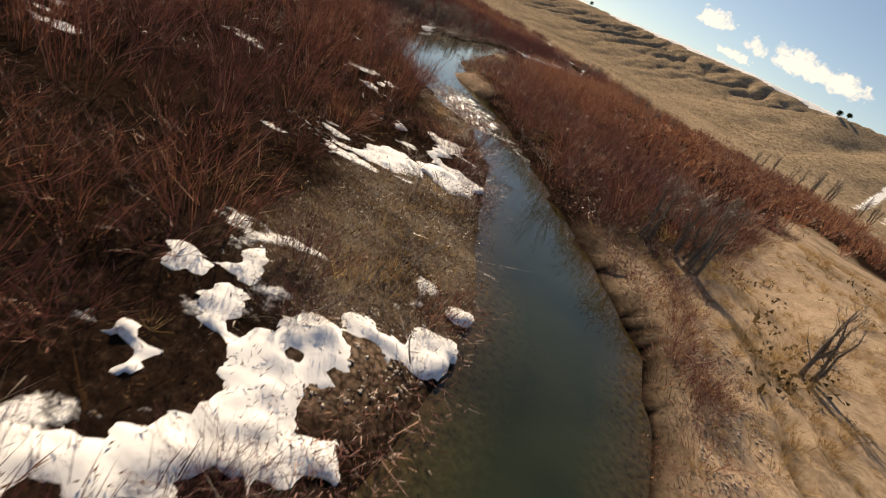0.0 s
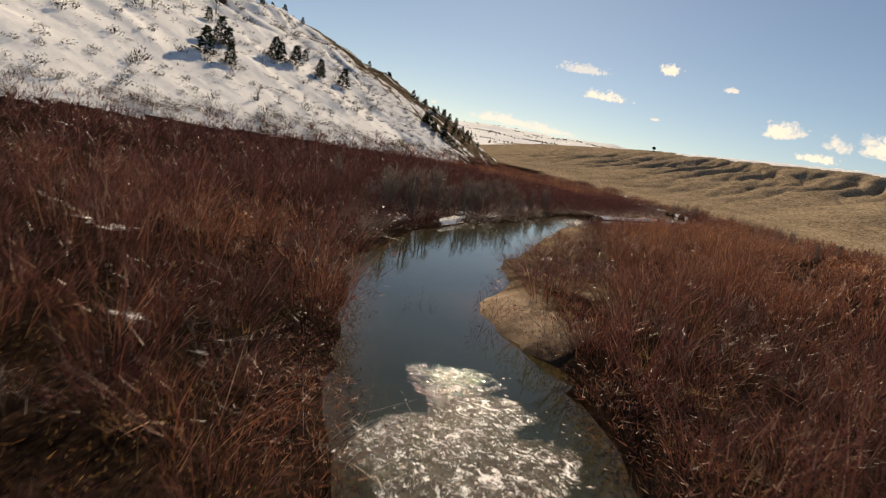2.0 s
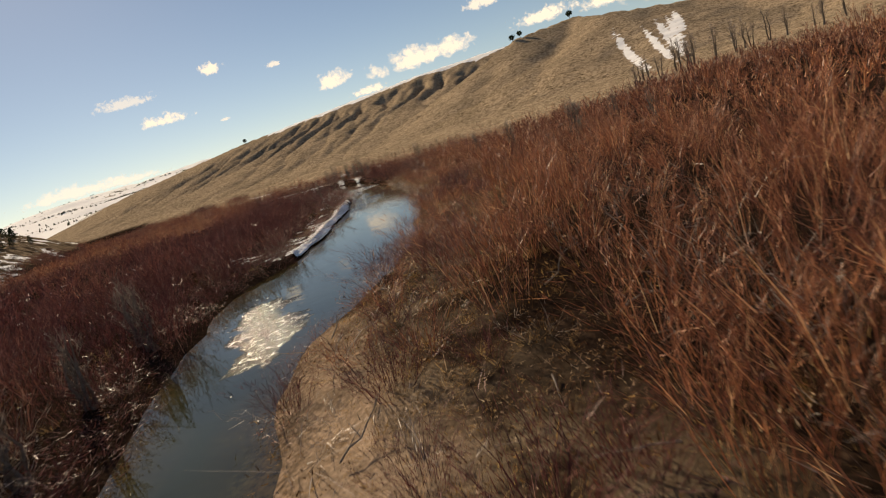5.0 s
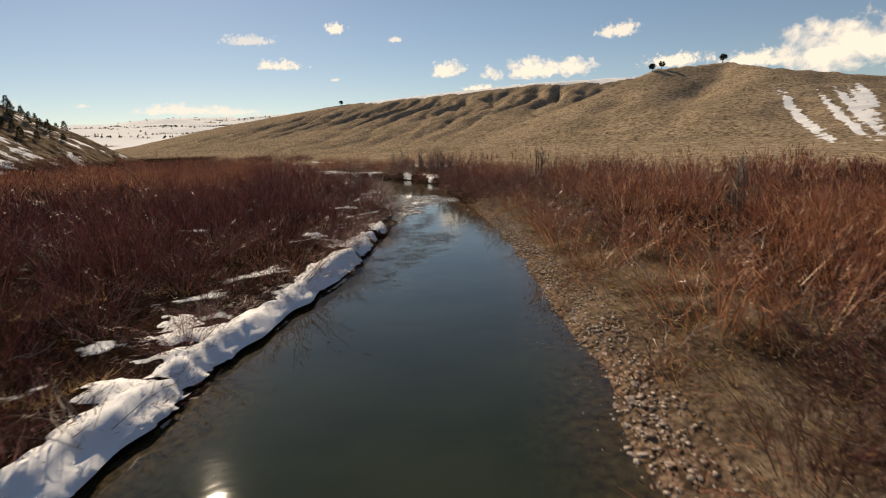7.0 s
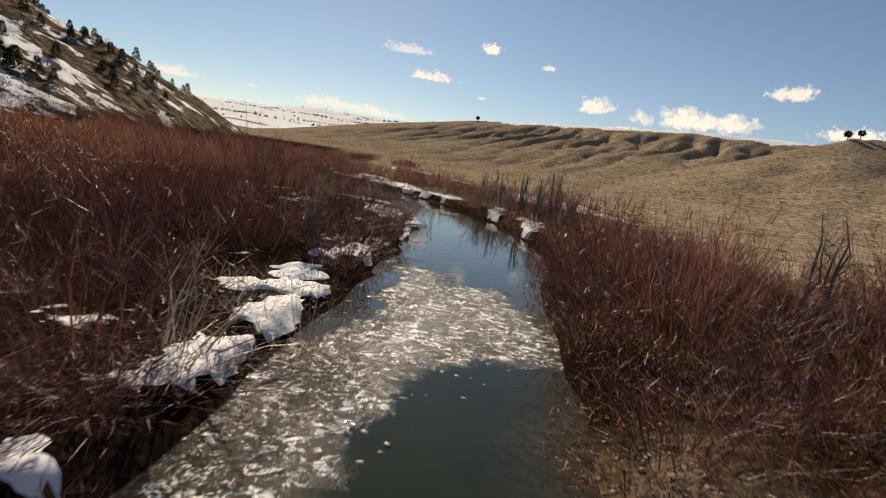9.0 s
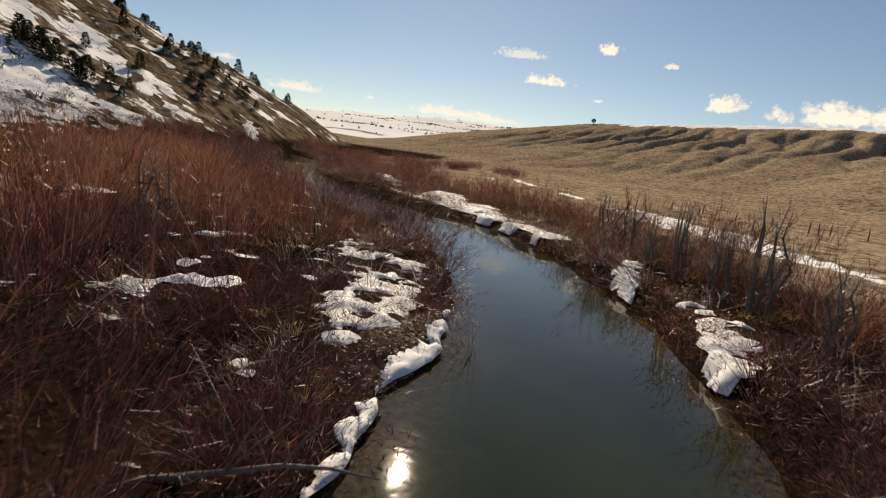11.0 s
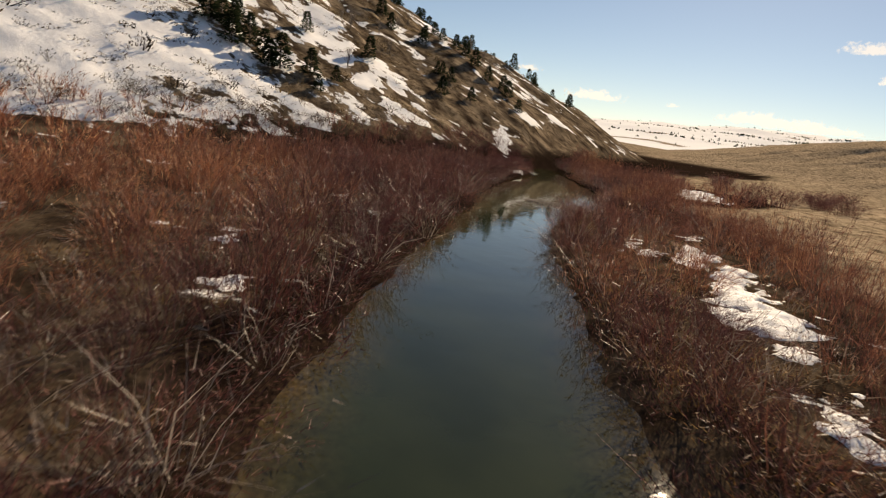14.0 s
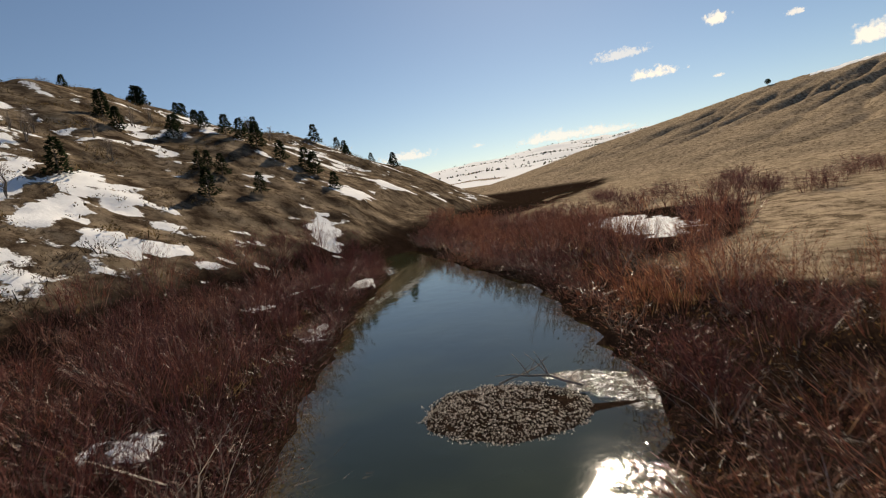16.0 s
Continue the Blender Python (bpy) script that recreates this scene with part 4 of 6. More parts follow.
def willow_form(stems, twigs, radius, height, width, seed, splay=0.5, curl=0.22, lie=0.28, fine=0.7):
    """One willow: bent stems fanning out of its roots, and fine upright twigs growing off them, thickest towards the top."""
    r = np.random.default_rng(seed)
    a, q = r.uniform(0, 2 * math.pi, stems), np.sqrt(r.uniform(0, 1, stems))
    out = np.column_stack([np.cos(a), np.sin(a)])
    base = np.column_stack([out * (q * radius * 0.45)[:, None], np.full(stems, -0.08)])
    lean = out * (q * splay)[:, None] + r.normal(0, 0.10, (stems, 2))
    h = height * r.uniform(0.62, 1.0, stems) * (1 - 0.25 * q * q)
    bend = r.normal(0, curl, (stems, 2)) * h[:, None]

    def on_stem(k, u):
        return base[k] + np.column_stack([lean[k] * (h[k] * u)[:, None] + bend[k] * (u * u)[:, None], h[k] * u * (1 - 0.10 * u)])

    ang = r.uniform(0, 2 * math.pi, stems)
    side = np.column_stack([np.cos(ang), np.sin(ang), np.zeros(stems)]) * (width * r.uniform(0.7, 1.3, stems) / 2)[:, None]
    k = np.arange(stems)
    foot, mid, top = on_stem(k, np.zeros(stems)), on_stem(k, np.full(stems, 0.5)), on_stem(k, np.ones(stems))
    v = np.stack([foot - side, foot + side, mid + side * 0.7, mid - side * 0.7, top], 1).reshape(-1, 3)
    o = (np.arange(stems) * 5)[:, None]
    q3 = np.vstack([o + np.array([[0, 1, 2]]), o + np.array([[0, 2, 3]]), o + np.array([[3, 2, 4]])])
    k, u = r.integers(0, stems, twigs), r.uniform(0.06, 1.0, twigs) ** 0.75
    start = on_stem(k, u) + r.normal(0, 0.045, (twigs, 3)) * radius
    start[:, 2] = np.maximum(start[:, 2], 0.0)
    way = on_stem(k, np.minimum(u + 0.2, 1.2)) - on_stem(k, np.maximum(u - 0.1, 0))
    way = way / np.linalg.norm(way, axis=1)[:, None] + r.normal(0, lie, (twigs, 3))
    small = spikes(start, way, height * r.uniform(0.10, 0.34, twigs) * (1.1 - 0.45 * u), width * fine * r.uniform(0.6, 1.3, twigs), seed + 2)
    return merged((v, q3), small)


def shrub_stems(stems, twigs, radius, height, width, seed, splay=0.45, curl=0.22, rows=3, lie=0.6):
    """One willow: stems fanning from its roots, and many finer twigs that branch off all the way up."""
    r = np.random.default_rng(seed)
    a, q = r.uniform(0, 2 * math.pi, stems), np.sqrt(r.uniform(0, 1, stems))
    base = np.column_stack([np.cos(a) * q * radius * 0.5, np.sin(a) * q * radius * 0.5, np.full(stems, -0.08)])
    lean = np.column_stack([np.cos(a), np.sin(a)]) * (q * splay)[:, None] + r.normal(0, 0.12, (stems, 2))
    h = height * r.uniform(0.5, 1.0, stems) * (1 - 0.2 * q)
    big = halves(*ribbons(base, lean, h, width * r.uniform(0.7, 1.3, stems), seed + 1, curl, rows))
    a, q, u = r.uniform(0, 2 * math.pi, twigs), np.sqrt(r.uniform(0, 1, twigs)), r.uniform(0.0, 0.88, twigs) ** 0.9
    out = q * radius * (0.75 + 0.42 * u - 0.25 * u * u)
    lump = 1 + 0.16 * np.sin(3 * a + seed) + 0.12 * np.sin(5 * a + 2 * seed)
    base = np.column_stack([np.cos(a) * out * lump, np.sin(a) * out * lump, u * height * (1 - 0.62 * q * q) * lump])
    way = np.column_stack([np.cos(a) * (0.2 + q) * splay, np.sin(a) * (0.2 + q) * splay, np.ones(twigs)]) + r.normal(0, lie, (twigs, 3)) * np.array([1, 1, 0.55])
    small = spikes(base, way, height * r.uniform(0.08, 0.28, twigs), width * 1.05 * r.uniform(0.6, 1.3, twigs), seed + 2)
    return merged(big, small)


def willow_wanted(x, y, d, right, z):
    """How thick the willows stand: 0 to 1."""
    keep = smooth((d + 0.3) / 0.5) * np.clip(0.88 + 0.85 * wave(x, y, 6.5, 61, 3), 0, 1)
    keep = keep * np.where(right, smooth((76 - d) / 15), 1.0) * (1 - smooth((z - 2.9) / 1.6))
    keep = keep * (1 - meadow_zone(x, y, d, right)) * (1 - np.clip(1.6 * blobs(x, y, CLEARINGS, 62, 0.2), 0, 1))
    keep = np.maximum(keep, np.where(right & (y > -66) & (y < 46) & (d > 1.2) & (d < 8), 0.32, 0.0))
    keep = np.maximum(keep, np.where(~right & (y > 76) & (y < 97) & (d > 0.6) & (d < 9), 0.85, 0.0))
    keep = keep * np.where(right & (y > 64) & (y < 102), 0.55, 1.0) * (1 - 0.93 * smooth((snow_reach(x, y) + 0.12) / 0.3))
    return np.clip(keep, 0, 1)


def spaced(spots, gap):
    """Leaves out what stands closer than gap to one kept before."""
    taken, keep = {}, []
    for k, (x, y) in enumerate(spots[:, :2]):
        i, j = int(x // gap), int(y // gap)
        if all(math.hypot(x - u, y - v) > gap for a in (i - 1, i, i + 1) for b in (j - 1, j, j + 1) for u, v in taken.get((a, b), ())):
            taken.setdefault((i, j), []).append((x, y))
            keep.append(k)
    return spots[keep]


def scatter(n, box, seed, wanted, lo, hi):
    r = np.random.default_rng(seed)
    x, y, u = r.uniform(box[0], box[1], n), r.uniform(box[2], box[3], n), r.uniform(0, 1, n)
    d, right = river(x, y)
    keep = (d > lo) & (d < hi)
    x, y, d, right, u = x[keep], y[keep], d[keep], right[keep], u[keep]
    z = ground_height(x, y, d, right)
    keep = u < wanted(x, y, d, right, z)
    return np.column_stack([x, y, z, d])[keep]


def hue_of(x, y, d, right):
    """Purple-maroon stems at 0, orange-brown ones at 1."""
    t = np.where(right, 0.58 + 0.55 * smooth((y + 66) / 40) * smooth((52 - y) / 30), 0.16) + 0.36 * wave(x, y, 24, 69, 3)
    t = t + np.where(~right & (y > 50), 0.6 * smooth((d - 9) / 10) * smooth((45 - d) / 15) * smooth((105 - y) / 20), 0.0)
    t = t + np.where(~right, 0.95 * smooth((y - 70) / 9) * smooth((d - 3) / 6) * smooth((122 - y) / 12), 0.0)
    t = t + np.where(~right, 0.40 * smooth((-62 - y) / 12) + 0.15 * smooth((y - 116) / 8), 0.0)
    return np.clip(t - 0.12 * (d < 2), 0, 1)


def along_bank(n, seed, wanted, lo, hi, y0=-128, y1=170):
    """The same, strewn only over a strip that follows both banks."""
    r = np.random.default_rng(seed)
    line = np.vstack([b[(b[:, 1] > y0) & (b[:, 1] < y1)] for b in (BANK_L, BANK_R)])
    p = line[r.integers(0, len(line), n)] + r.uniform(-hi, hi, (n, 2))
    d, right = river(p[:, 0], p[:, 1])
    keep = (d > lo) & (d < hi)
    p, d, right = p[keep], d[keep], right[keep]
    z = ground_height(p[:, 0], p[:, 1], d, right)
    keep = r.uniform(0, 1, len(p)) < wanted(p[:, 0], p[:, 1], d, right, z)
    return np.column_stack([p, z, d])[keep]


def planted(name, spots, forms, mat, seed, low, high, near_low=0.95):
    """All the shrubs of a stretch as one mesh, from a few forms turned and scaled."""
    r = np.random.default_rng(seed)
    all_v, all_q, all_t, count = [], [], [], 0
    d, right = river(spots[:, 0], spots[:, 1])
    low_by_snow = 0.5 + 0.5 * smooth((-0.1 - snow_reach(spots[:, 0], spots[:, 1], False)) / np.where(spots[:, 1] < -90, 1.3, 0.5))
    hue = np.clip(hue_of(spots[:, 0], spots[:, 1], d, right) + r.normal(0, 0.10, len(spots)), 0, 1)
    for k, (x, y, z, d) in enumerate(spots):
        v, q = forms[k % len(forms)]
        t, s = r.uniform(0, 6.28), r.uniform(low, high)
        c, sn = math.cos(t) * s, math.sin(t) * s
        sh = s * (near_low if d < 1.5 else 1.0) * r.uniform(0.62, 1.2) * (1 + 0.42 * float(wave(x, y, 8, 67, 2))) * low_by_snow[k] * (0.62 if right[k] and -66 < y < 46 and d < 5.5 else 1.0)
        all_v.append(np.column_stack([v[:, 0] * c - v[:, 1] * sn + x, v[:, 0] * sn + v[:, 1] * c + y, v[:, 2] * sh + z]))
        all_q.append(q + count)
        all_t.append(np.full(len(v), hue[k]))
        count += len(v)
    me = quick_mesh(name, np.vstack(all_v), np.vstack(all_q), mat)
    t = np.concatenate(all_t)
    paint(me, "hue", np.column_stack([t, t, t]))
    return new(name, me)


NEAR, BELT = 18.0, 110.0
spots = spaced(scatter(52000, (-150, 60, -130, 205), 101, willow_wanted, 0.45, NEAR), 1.40)
spots = spots[np.argsort(spots[:, 3])]
hero = spots[spots[:, 3] < 5]
pick = np.zeros(len(hero), bool)
pick[:: max(1, len(hero) // 280)] = True
hero_spots = hero[pick][:290]
rest = np.vstack([hero[~pick], spots[spots[:, 3] >= 5]])
forms = [willow_form(30, 430, 1.5, 2.65, 0.020, 200 + 3 * k) for k in range(10)]
tagged(planted("willow_thicket", rest, forms, WILLOW, 301, 0.75, 1.3),
       "dense leafless reddish-brown willow thicket along the river", "willow thicket", kind="stuff")
far_spots = spaced(scatter(34000, (-150, 120, -132, 240), 102, willow_wanted, NEAR, BELT), 2.05)
far_forms = [willow_form(12, 120, 2.0, 2.4, 0.062, 240 + 3 * k, 0.5, 0.22, 0.25, 0.85) for k in range(8)]
tagged(planted("willow_scrub", far_spots, far_forms, WILLOW, 302, 0.8, 1.25),
       "wide belt of bare maroon willow scrub on the flats", "willow scrub", kind="stuff")

# the willows that stand at the water's edge, each a shrub of its own
hero_meshes, twig_meshes = [], []
for k in range(8):
    v, q = willow_form(46, 760, 1.5, 2.5, 0.016, 400 + 3 * k, 0.6, 0.28, 0.32)
    me = quick_mesh("willow_shrub", v, q, WILLOW)
    paint(me, "hue", np.full((len(v), 3), 0.05 * (k % 5)))
    hero_meshes.append(me)
    v, q = shrub_stems(22, 120, 1.6, 1.6, 0.012, 460 + 3 * k, 1.2, 0.6, 4)
    twig_meshes.append(quick_mesh("dead_wood", v, q, TWIG))
r = np.random.default_rng(103)
for k, (x, y, z, d) in enumerate(hero_spots):
    s = r.uniform(0.6, 1.08)
    shrub = new("willow_shrub", hero_meshes[k % 8])
    shrub.matrix_world = Matrix.LocRotScale((x, y, z), Euler((r.normal(0, 0.06), r.normal(0, 0.06), r.uniform(0, 6.28))), (s, s, s * r.uniform(0.7, 1.05) * (0.55 if snow_reach(np.array([x]), np.array([y]), False)[0] > -0.5 else 1.0)))
    tagged(shrub, "bare reddish willow shrub at the water's edge", "shrub", "willows along the river banks")
    if k % 2 == 0:
        tw = new("dead_wood", twig_meshes[(k // 2) % 8])
        tw.parent = shrub
        tagged(tw, "bleached dead twigs", kind="stuff")

# short shoots that crowd the edge and hang over the water
def shoots_wanted(x, y, d, right, z):
    shelf = right & (y > -64) & (y < 43) & ((y < -14) | (y > -9))
    g = np.where(shelf, 0.12, 0.9) * (1 - np.clip(1.5 * blobs(x, y, SAND + GRAVEL + MOUND + [(27.5, -102, 9, 3, 95)], 62, 0.2), 0, 1))
    return g * (1 - 0.9 * smooth((snow_reach(x, y) + 0.15) / 0.3))


shoots = spaced(along_bank(15000, 112, shoots_wanted, 0.02, 1.5), 0.8)
tagged(planted("bank_shoots", shoots, [shrub_stems(3, 190, 0.95, 1.15, 0.017, 480 + 3 * k, 0.7, 0.4, 2, 0.9) for k in range(6)], WILLOW, 307, 0.7, 1.4),
       "low dark willow shoots crowding the water's edge", "willow shoots", kind="stuff")

# leafless dead shrubs, bleached pale, among the living ones
def dead_wanted(x, y, d, right, z):
    return np.where(~right, 0.11 + 0.55 * smooth((y - 74) / 8) * smooth((128 - y) / 10) + 0.75 * smooth((-30 - y) / 6) * smooth((y + 66) / 6) * smooth((5 - d) / 2), 0.22 + 0.25 * smooth((y - 92) / 8)) * (1 - meadow_zone(x, y, d, right))


dead = spaced(along_bank(5200, 113, dead_wanted, 0.2, 14), 1.1)
tagged(planted("dead_willows", dead, [willow_form(12, 64, 1.0, 1.9, 0.024, 490 + 3 * k, 0.9, 0.5, 0.7, 0.75) for k in range(6)], TWIG, 308, 0.6, 1.2),
       "pale grey dead willow stems among the living shrubs", "dead willows", kind="stuff")

mats = spaced(along_bank(22000, 114, lambda x, y, d, right, z: np.clip(blobs(x, y, MOUND, 50, 0.3), 0, 1), 0.2, 8, -116, -96), 0.2)
tagged(planted("brush_mat", mats, [shrub_stems(1, 34, 0.5, 0.34, 0.020, 495 + 3 * k, 1.2, 0.5, 2, 1.3) for k in range(5)], TWIG, 309, 0.6, 1.3),
       "flattened mat of grey-brown dead twigs on a gravel mound", "brush", kind="stuff")

# low brush at the foot of the western hill
def brush_wanted(x, y, d, right, z):
    return np.where(~right & (z > 1.2) & (z < 8.0), 1.0 * (1 - smooth((z - 3.5) / 4)) * np.clip(0.6 + 0.8 * wave(x, y, 12, 63, 2), 0, 1), 0.0)


brush = scatter(52000, (-165, -55, -120, 235), 104, brush_wanted, 20, 200)
sparse = scatter(9000, (-230, -80, -60, 120), 117, lambda x, y, d, right, z: np.where(~right & (z > 5), np.clip(0.16 + 0.45 * wave(x, y, 22, 82, 3), 0, 0.5), 0.0), 20, 300)
BRUSH = stem_material("brush", [(0.0, (0.030, 0.022, 0.017)), (0.6, (0.075, 0.055, 0.038)), (1.0, (0.18, 0.14, 0.10))], [(0.3, (0.7, 0.7, 0.7)), (0.7, (1.1, 1.05, 1.0))])
tagged(planted("hillside_brush", brush, [shrub_stems(3, 44, 1.1, 1.1, 0.07, 500 + 3 * k, 0.7, 0.3, 2) for k in range(5)], BRUSH, 303, 0.7, 1.3),
       "grey-brown bare brush along the foot of the hill", "brush", kind="stuff")
HILL_BRUSH = stem_material("hill_brush", [(0.0, (0.016, 0.014, 0.010)), (0.6, (0.045, 0.036, 0.026)), (1.0, (0.09, 0.07, 0.05))], [(0.3, (0.7, 0.7, 0.7)), (0.7, (1.1, 1.05, 1.0))], 0.11, 0.08)
tagged(planted("hill_shrubs", spaced(sparse, 2.6), [shrub_stems(5, 60, 1.2, 1.3, 0.15, 505 + 3 * k, 0.6, 0.3, 2) for k in range(5)], HILL_BRUSH, 312, 0.7, 1.7),
       "scattered dark bare shrubs on the snowy slope", "shrubs", kind="stuff")


# ------------------------------------------------------------ dry grass
def grass_wanted(x, y, d, right, z):
    shelf = np.where(right & (y > -66) & (y < 48), 0.6 * smooth((d - 0.9) / 0.8) * smooth((5 - d) / 3), 0.0)
    g = np.where(right & ((y < 50) | ((y > 90) & (y < 132))), 0.2, -0.12) + 0.5 * wave(x, y, 6, 64, 3) + shelf + 0.8 * blobs(x, y, MOUND + OPEN, 65, 0.3)
    return np.clip(g, 0, 1) * (1 - smooth((z - 2.4) / 1.0)) * smooth((d - 0.5) / 0.6) * (1 - np.clip(1.6 * blobs(x, y, SAND, 62, 0.2), 0, 1))


tufts = spaced(along_bank(34000, 105, grass_wanted, 0.45, 9), 0.31)
tufts = np.vstack([tufts, scatter(9000, (24, 60, -128, -92), 106, lambda x, y, d, right, z: np.where(right, 0.25 + 0.4 * wave(x, y, 5, 66, 2), 0.0), 1.5, 40)])
tuft_forms = []
for k in range(8):
    rr = np.random.default_rng(600 + k)
    n = 22
    a, q = rr.uniform(0, 6.28, n), rr.uniform(0, 1, n)
    tuft_forms.append(halves(*ribbons(np.column_stack([np.cos(a) * q * 0.22, np.sin(a) * q * 0.22, np.full(n, -0.05)]),
                              np.column_stack([np.cos(a), np.sin(a)]) * (0.3 + q)[:, None] * 0.8, rr.uniform(0.15, 0.5, n), np.full(n, 0.014), 620 + k, 0.5, 2)))
tagged(planted("dry_grass", tufts, tuft_forms, GRASS, 304, 0.65, 1.35, 0.9), "tan tufts of last year's dry grass", "grass", kind="stuff")


STRAW = stem_material("straw", [(0.0, (0.15, 0.095, 0.055)), (0.55, (0.40, 0.29, 0.18)), (1.0, (0.72, 0.60, 0.45))], [(0.35, (0.7, 0.6, 0.55)), (0.65, (1.1, 1.05, 1.0))], 0.5, 0.3)
straw = spaced(along_bank(80000, 116, lambda x, y, d, right, z: np.where(right & (y > -66) & (y < 45), smooth((d - 0.5) / 0.8) * smooth((8.0 - d) / 4) * np.clip(0.65 + 0.9 * wave(x, y, 3.5, 79, 2), 0, 1) * (1 - np.clip(1.6 * blobs(x, y, GRAVEL + SAND, 62, 0.2), 0, 1)), np.where(right & (y > 92) & (y < 134), 0.35 * smooth((9 - d) / 3), 0.0)), 0.4, 9), 0.46)
tagged(planted("straw_tangle", straw, [shrub_stems(1, 42, 0.55, 0.55, 0.026, 498 + 3 * k, 1.1, 0.5, 2, 1.0) for k in range(6)], STRAW, 311, 0.5, 1.3),
       "bleached tangle of flattened dead grass on the bank", "grass", kind="stuff")
bunches = spaced(scatter(2600, (25.5, 48, -116, -70), 115, lambda x, y, d, right, z: np.where(right, meadow_zone(x, y, d, right) * np.clip(0.35 + 0.7 * wave(x, y, 6, 66, 2), 0, 1) * (1 - worn(x, y, TRACK, 0.7)), 0.0), 0.8, 40), 0.55)
bunch_forms = []
for k in range(6):
    rr = np.random.default_rng(640 + k)
    n = 60
    a, q = rr.uniform(0, 6.28, n), np.sqrt(rr.uniform(0, 1, n))
    bunch_forms.append(halves(*ribbons(np.column_stack([np.cos(a) * q * 0.20, np.sin(a) * q * 0.20, np.full(n, -0.04)]),
                               np.column_stack([np.cos(a), np.sin(a)]) * q[:, None] * 0.7, rr.uniform(0.22, 0.48, n), np.full(n, 0.016), 660 + k, 0.35, 2)))
tagged(planted("bunch_grass", bunches, bunch_forms, GRASS, 310, 0.6, 1.3), "golden clumps of bunch grass on dry bare soil", "grass", kind="stuff")


# low dead brush that fills the ground between the willows by the water
def under_wanted(x, y, d, right, z):
    shelf = right & (y > -66) & (y < 45)
    g = np.clip(np.where(shelf | (right & (y > 90) & (y < 142)), 0.8, 0.35 * smooth((d - 0.8) / 1.0)) + 0.5 * wave(x, y, 7, 68, 3) + 0.6 * blobs(x, y, OPEN + MOUND, 69, 0.3), 0, 1)
    return g * (1 - smooth((z - 2.4) / 1.0)) * (1 - meadow_zone(x, y, d, right)) * (1 - 0.95 * np.clip(1.3 * blobs(x, y, GRAVEL + SAND, 62, 0.2), 0, 1))


UNDER = stem_material("low_brush", [(0.0, (0.030, 0.016, 0.012)), (0.55, (0.085, 0.048, 0.030)), (0.85, (0.19, 0.12, 0.06)), (1.0, (0.38, 0.29, 0.18))],
                      [(0.35, (0.7, 0.62, 0.6)), (0.65, (1.25, 1.2, 0.95))], 0.16, 0.3, [(0.0, (0.5, 0.42, 0.44)), (0.4, (0.9, 0.85, 0.8)), (1.0, (1.7, 1.6, 1.3))])
under = spaced(along_bank(34000, 111, under_wanted, 0.1, 9.5), 0.60)
tagged(planted("low_brush", under, [shrub_stems(1, 44, 0.70, 0.62, 0.024, 540 + 3 * k, 0.9, 0.4, 2, 0.8) for k in range(6)], UNDER, 306, 0.7, 1.5, 0.9),
       "tangled low brown brush and dead stalks on the banks", "brush", kind="stuff")


# ------------------------------------------------------------ helpers for things
def part(name, me, parent, label=""):
    ob = new(name, me)
    ob.parent = parent
    return tagged(ob, label)


def thing(name, x, y, z, turn=0.0, s=1.0):
    ob = new(name)
    ob.matrix_world = Matrix.LocRotScale((x, y, z), Euler((0, 0, turn)), (s, s, s))
    return ob


def tube(points, radii, sides=6):
    """A tapering round limb along points."""
    p, verts, faces = [Vector(q) for q in points], [], []
    for k, (c, rad) in enumerate(zip(p, radii)):
        way = (p[min(k + 1, len(p) - 1)] - p[max(k - 1, 0)]).normalized()
        a = way.cross(Vector((0.31, 0.9, 0.2))).normalized()
        b = way.cross(a)
        for j in range(sides):
            t = 2 * math.pi * j / sides
            verts.append(tuple(c + rad * (math.cos(t) * a + math.sin(t) * b)))
    for k in range(len(p) - 1):
        for j in range(sides):
            faces.append([k * sides + j, k * sides + (j + 1) % sides, (k + 1) * sides + (j + 1) % sides, (k + 1) * sides + j])
    faces.append([(len(p) - 1) * sides + j for j in range(sides)])
    return verts, faces


def joined(pieces):
    verts, faces = [], []
    for v, f in pieces:
        n = len(verts)
        verts += list(v)
        faces += [[i + n for i in q] for q in f]
    return verts, faces


def land(x, y):
    return float(ground_height(np.array([x]), np.array([y]))[0])


# ------------------------------------------------------------ conifers on the western hill
def conifer_meshes(seed):
    r = np.random.default_rng(seed)
    tv, tf = tube([(0, 0, -0.3), (0.05, 0, 2.0), (0, 0.04, 3.9)], [0.13, 0.09, 0.02])
    v, q, count = [], [], 0
    n = 640
    u = r.uniform(0.0, 1, n) ** 1.1
    lump = 1 + 0.35 * np.sin(u * 17 + r.uniform(0, 6)) * (1 - u)
    a = r.uniform(0, 6.28, n)
    rad = (1.35 * (1 - u) ** 0.7 * lump + 0.08) * np.sqrt(r.uniform(0.1, 1, n))
    c = np.column_stack([np.cos(a) * rad, np.sin(a) * rad, 0.12 + u * 3.9])
    out = np.column_stack([np.cos(a), np.sin(a), r.uniform(-0.35, 0.5, n)])
    side = np.column_stack([-np.sin(a), np.cos(a), r.normal(0, 0.4, n)])
    L, W = r.uniform(0.25, 0.5, n)[:, None], r.uniform(0.09, 0.19, n)[:, None]
    verts = np.stack([c - side * W, c + side * W, c + out * L + side * W * 0.35, c + out * L - side * W * 0.35], 1).reshape(-1, 3)
    quads = np.arange(n * 4).reshape(-1, 4)
    return mesh_of("trunk", tv, tf, BARK, True), quick_mesh("crown", verts, quads, NEEDLE)


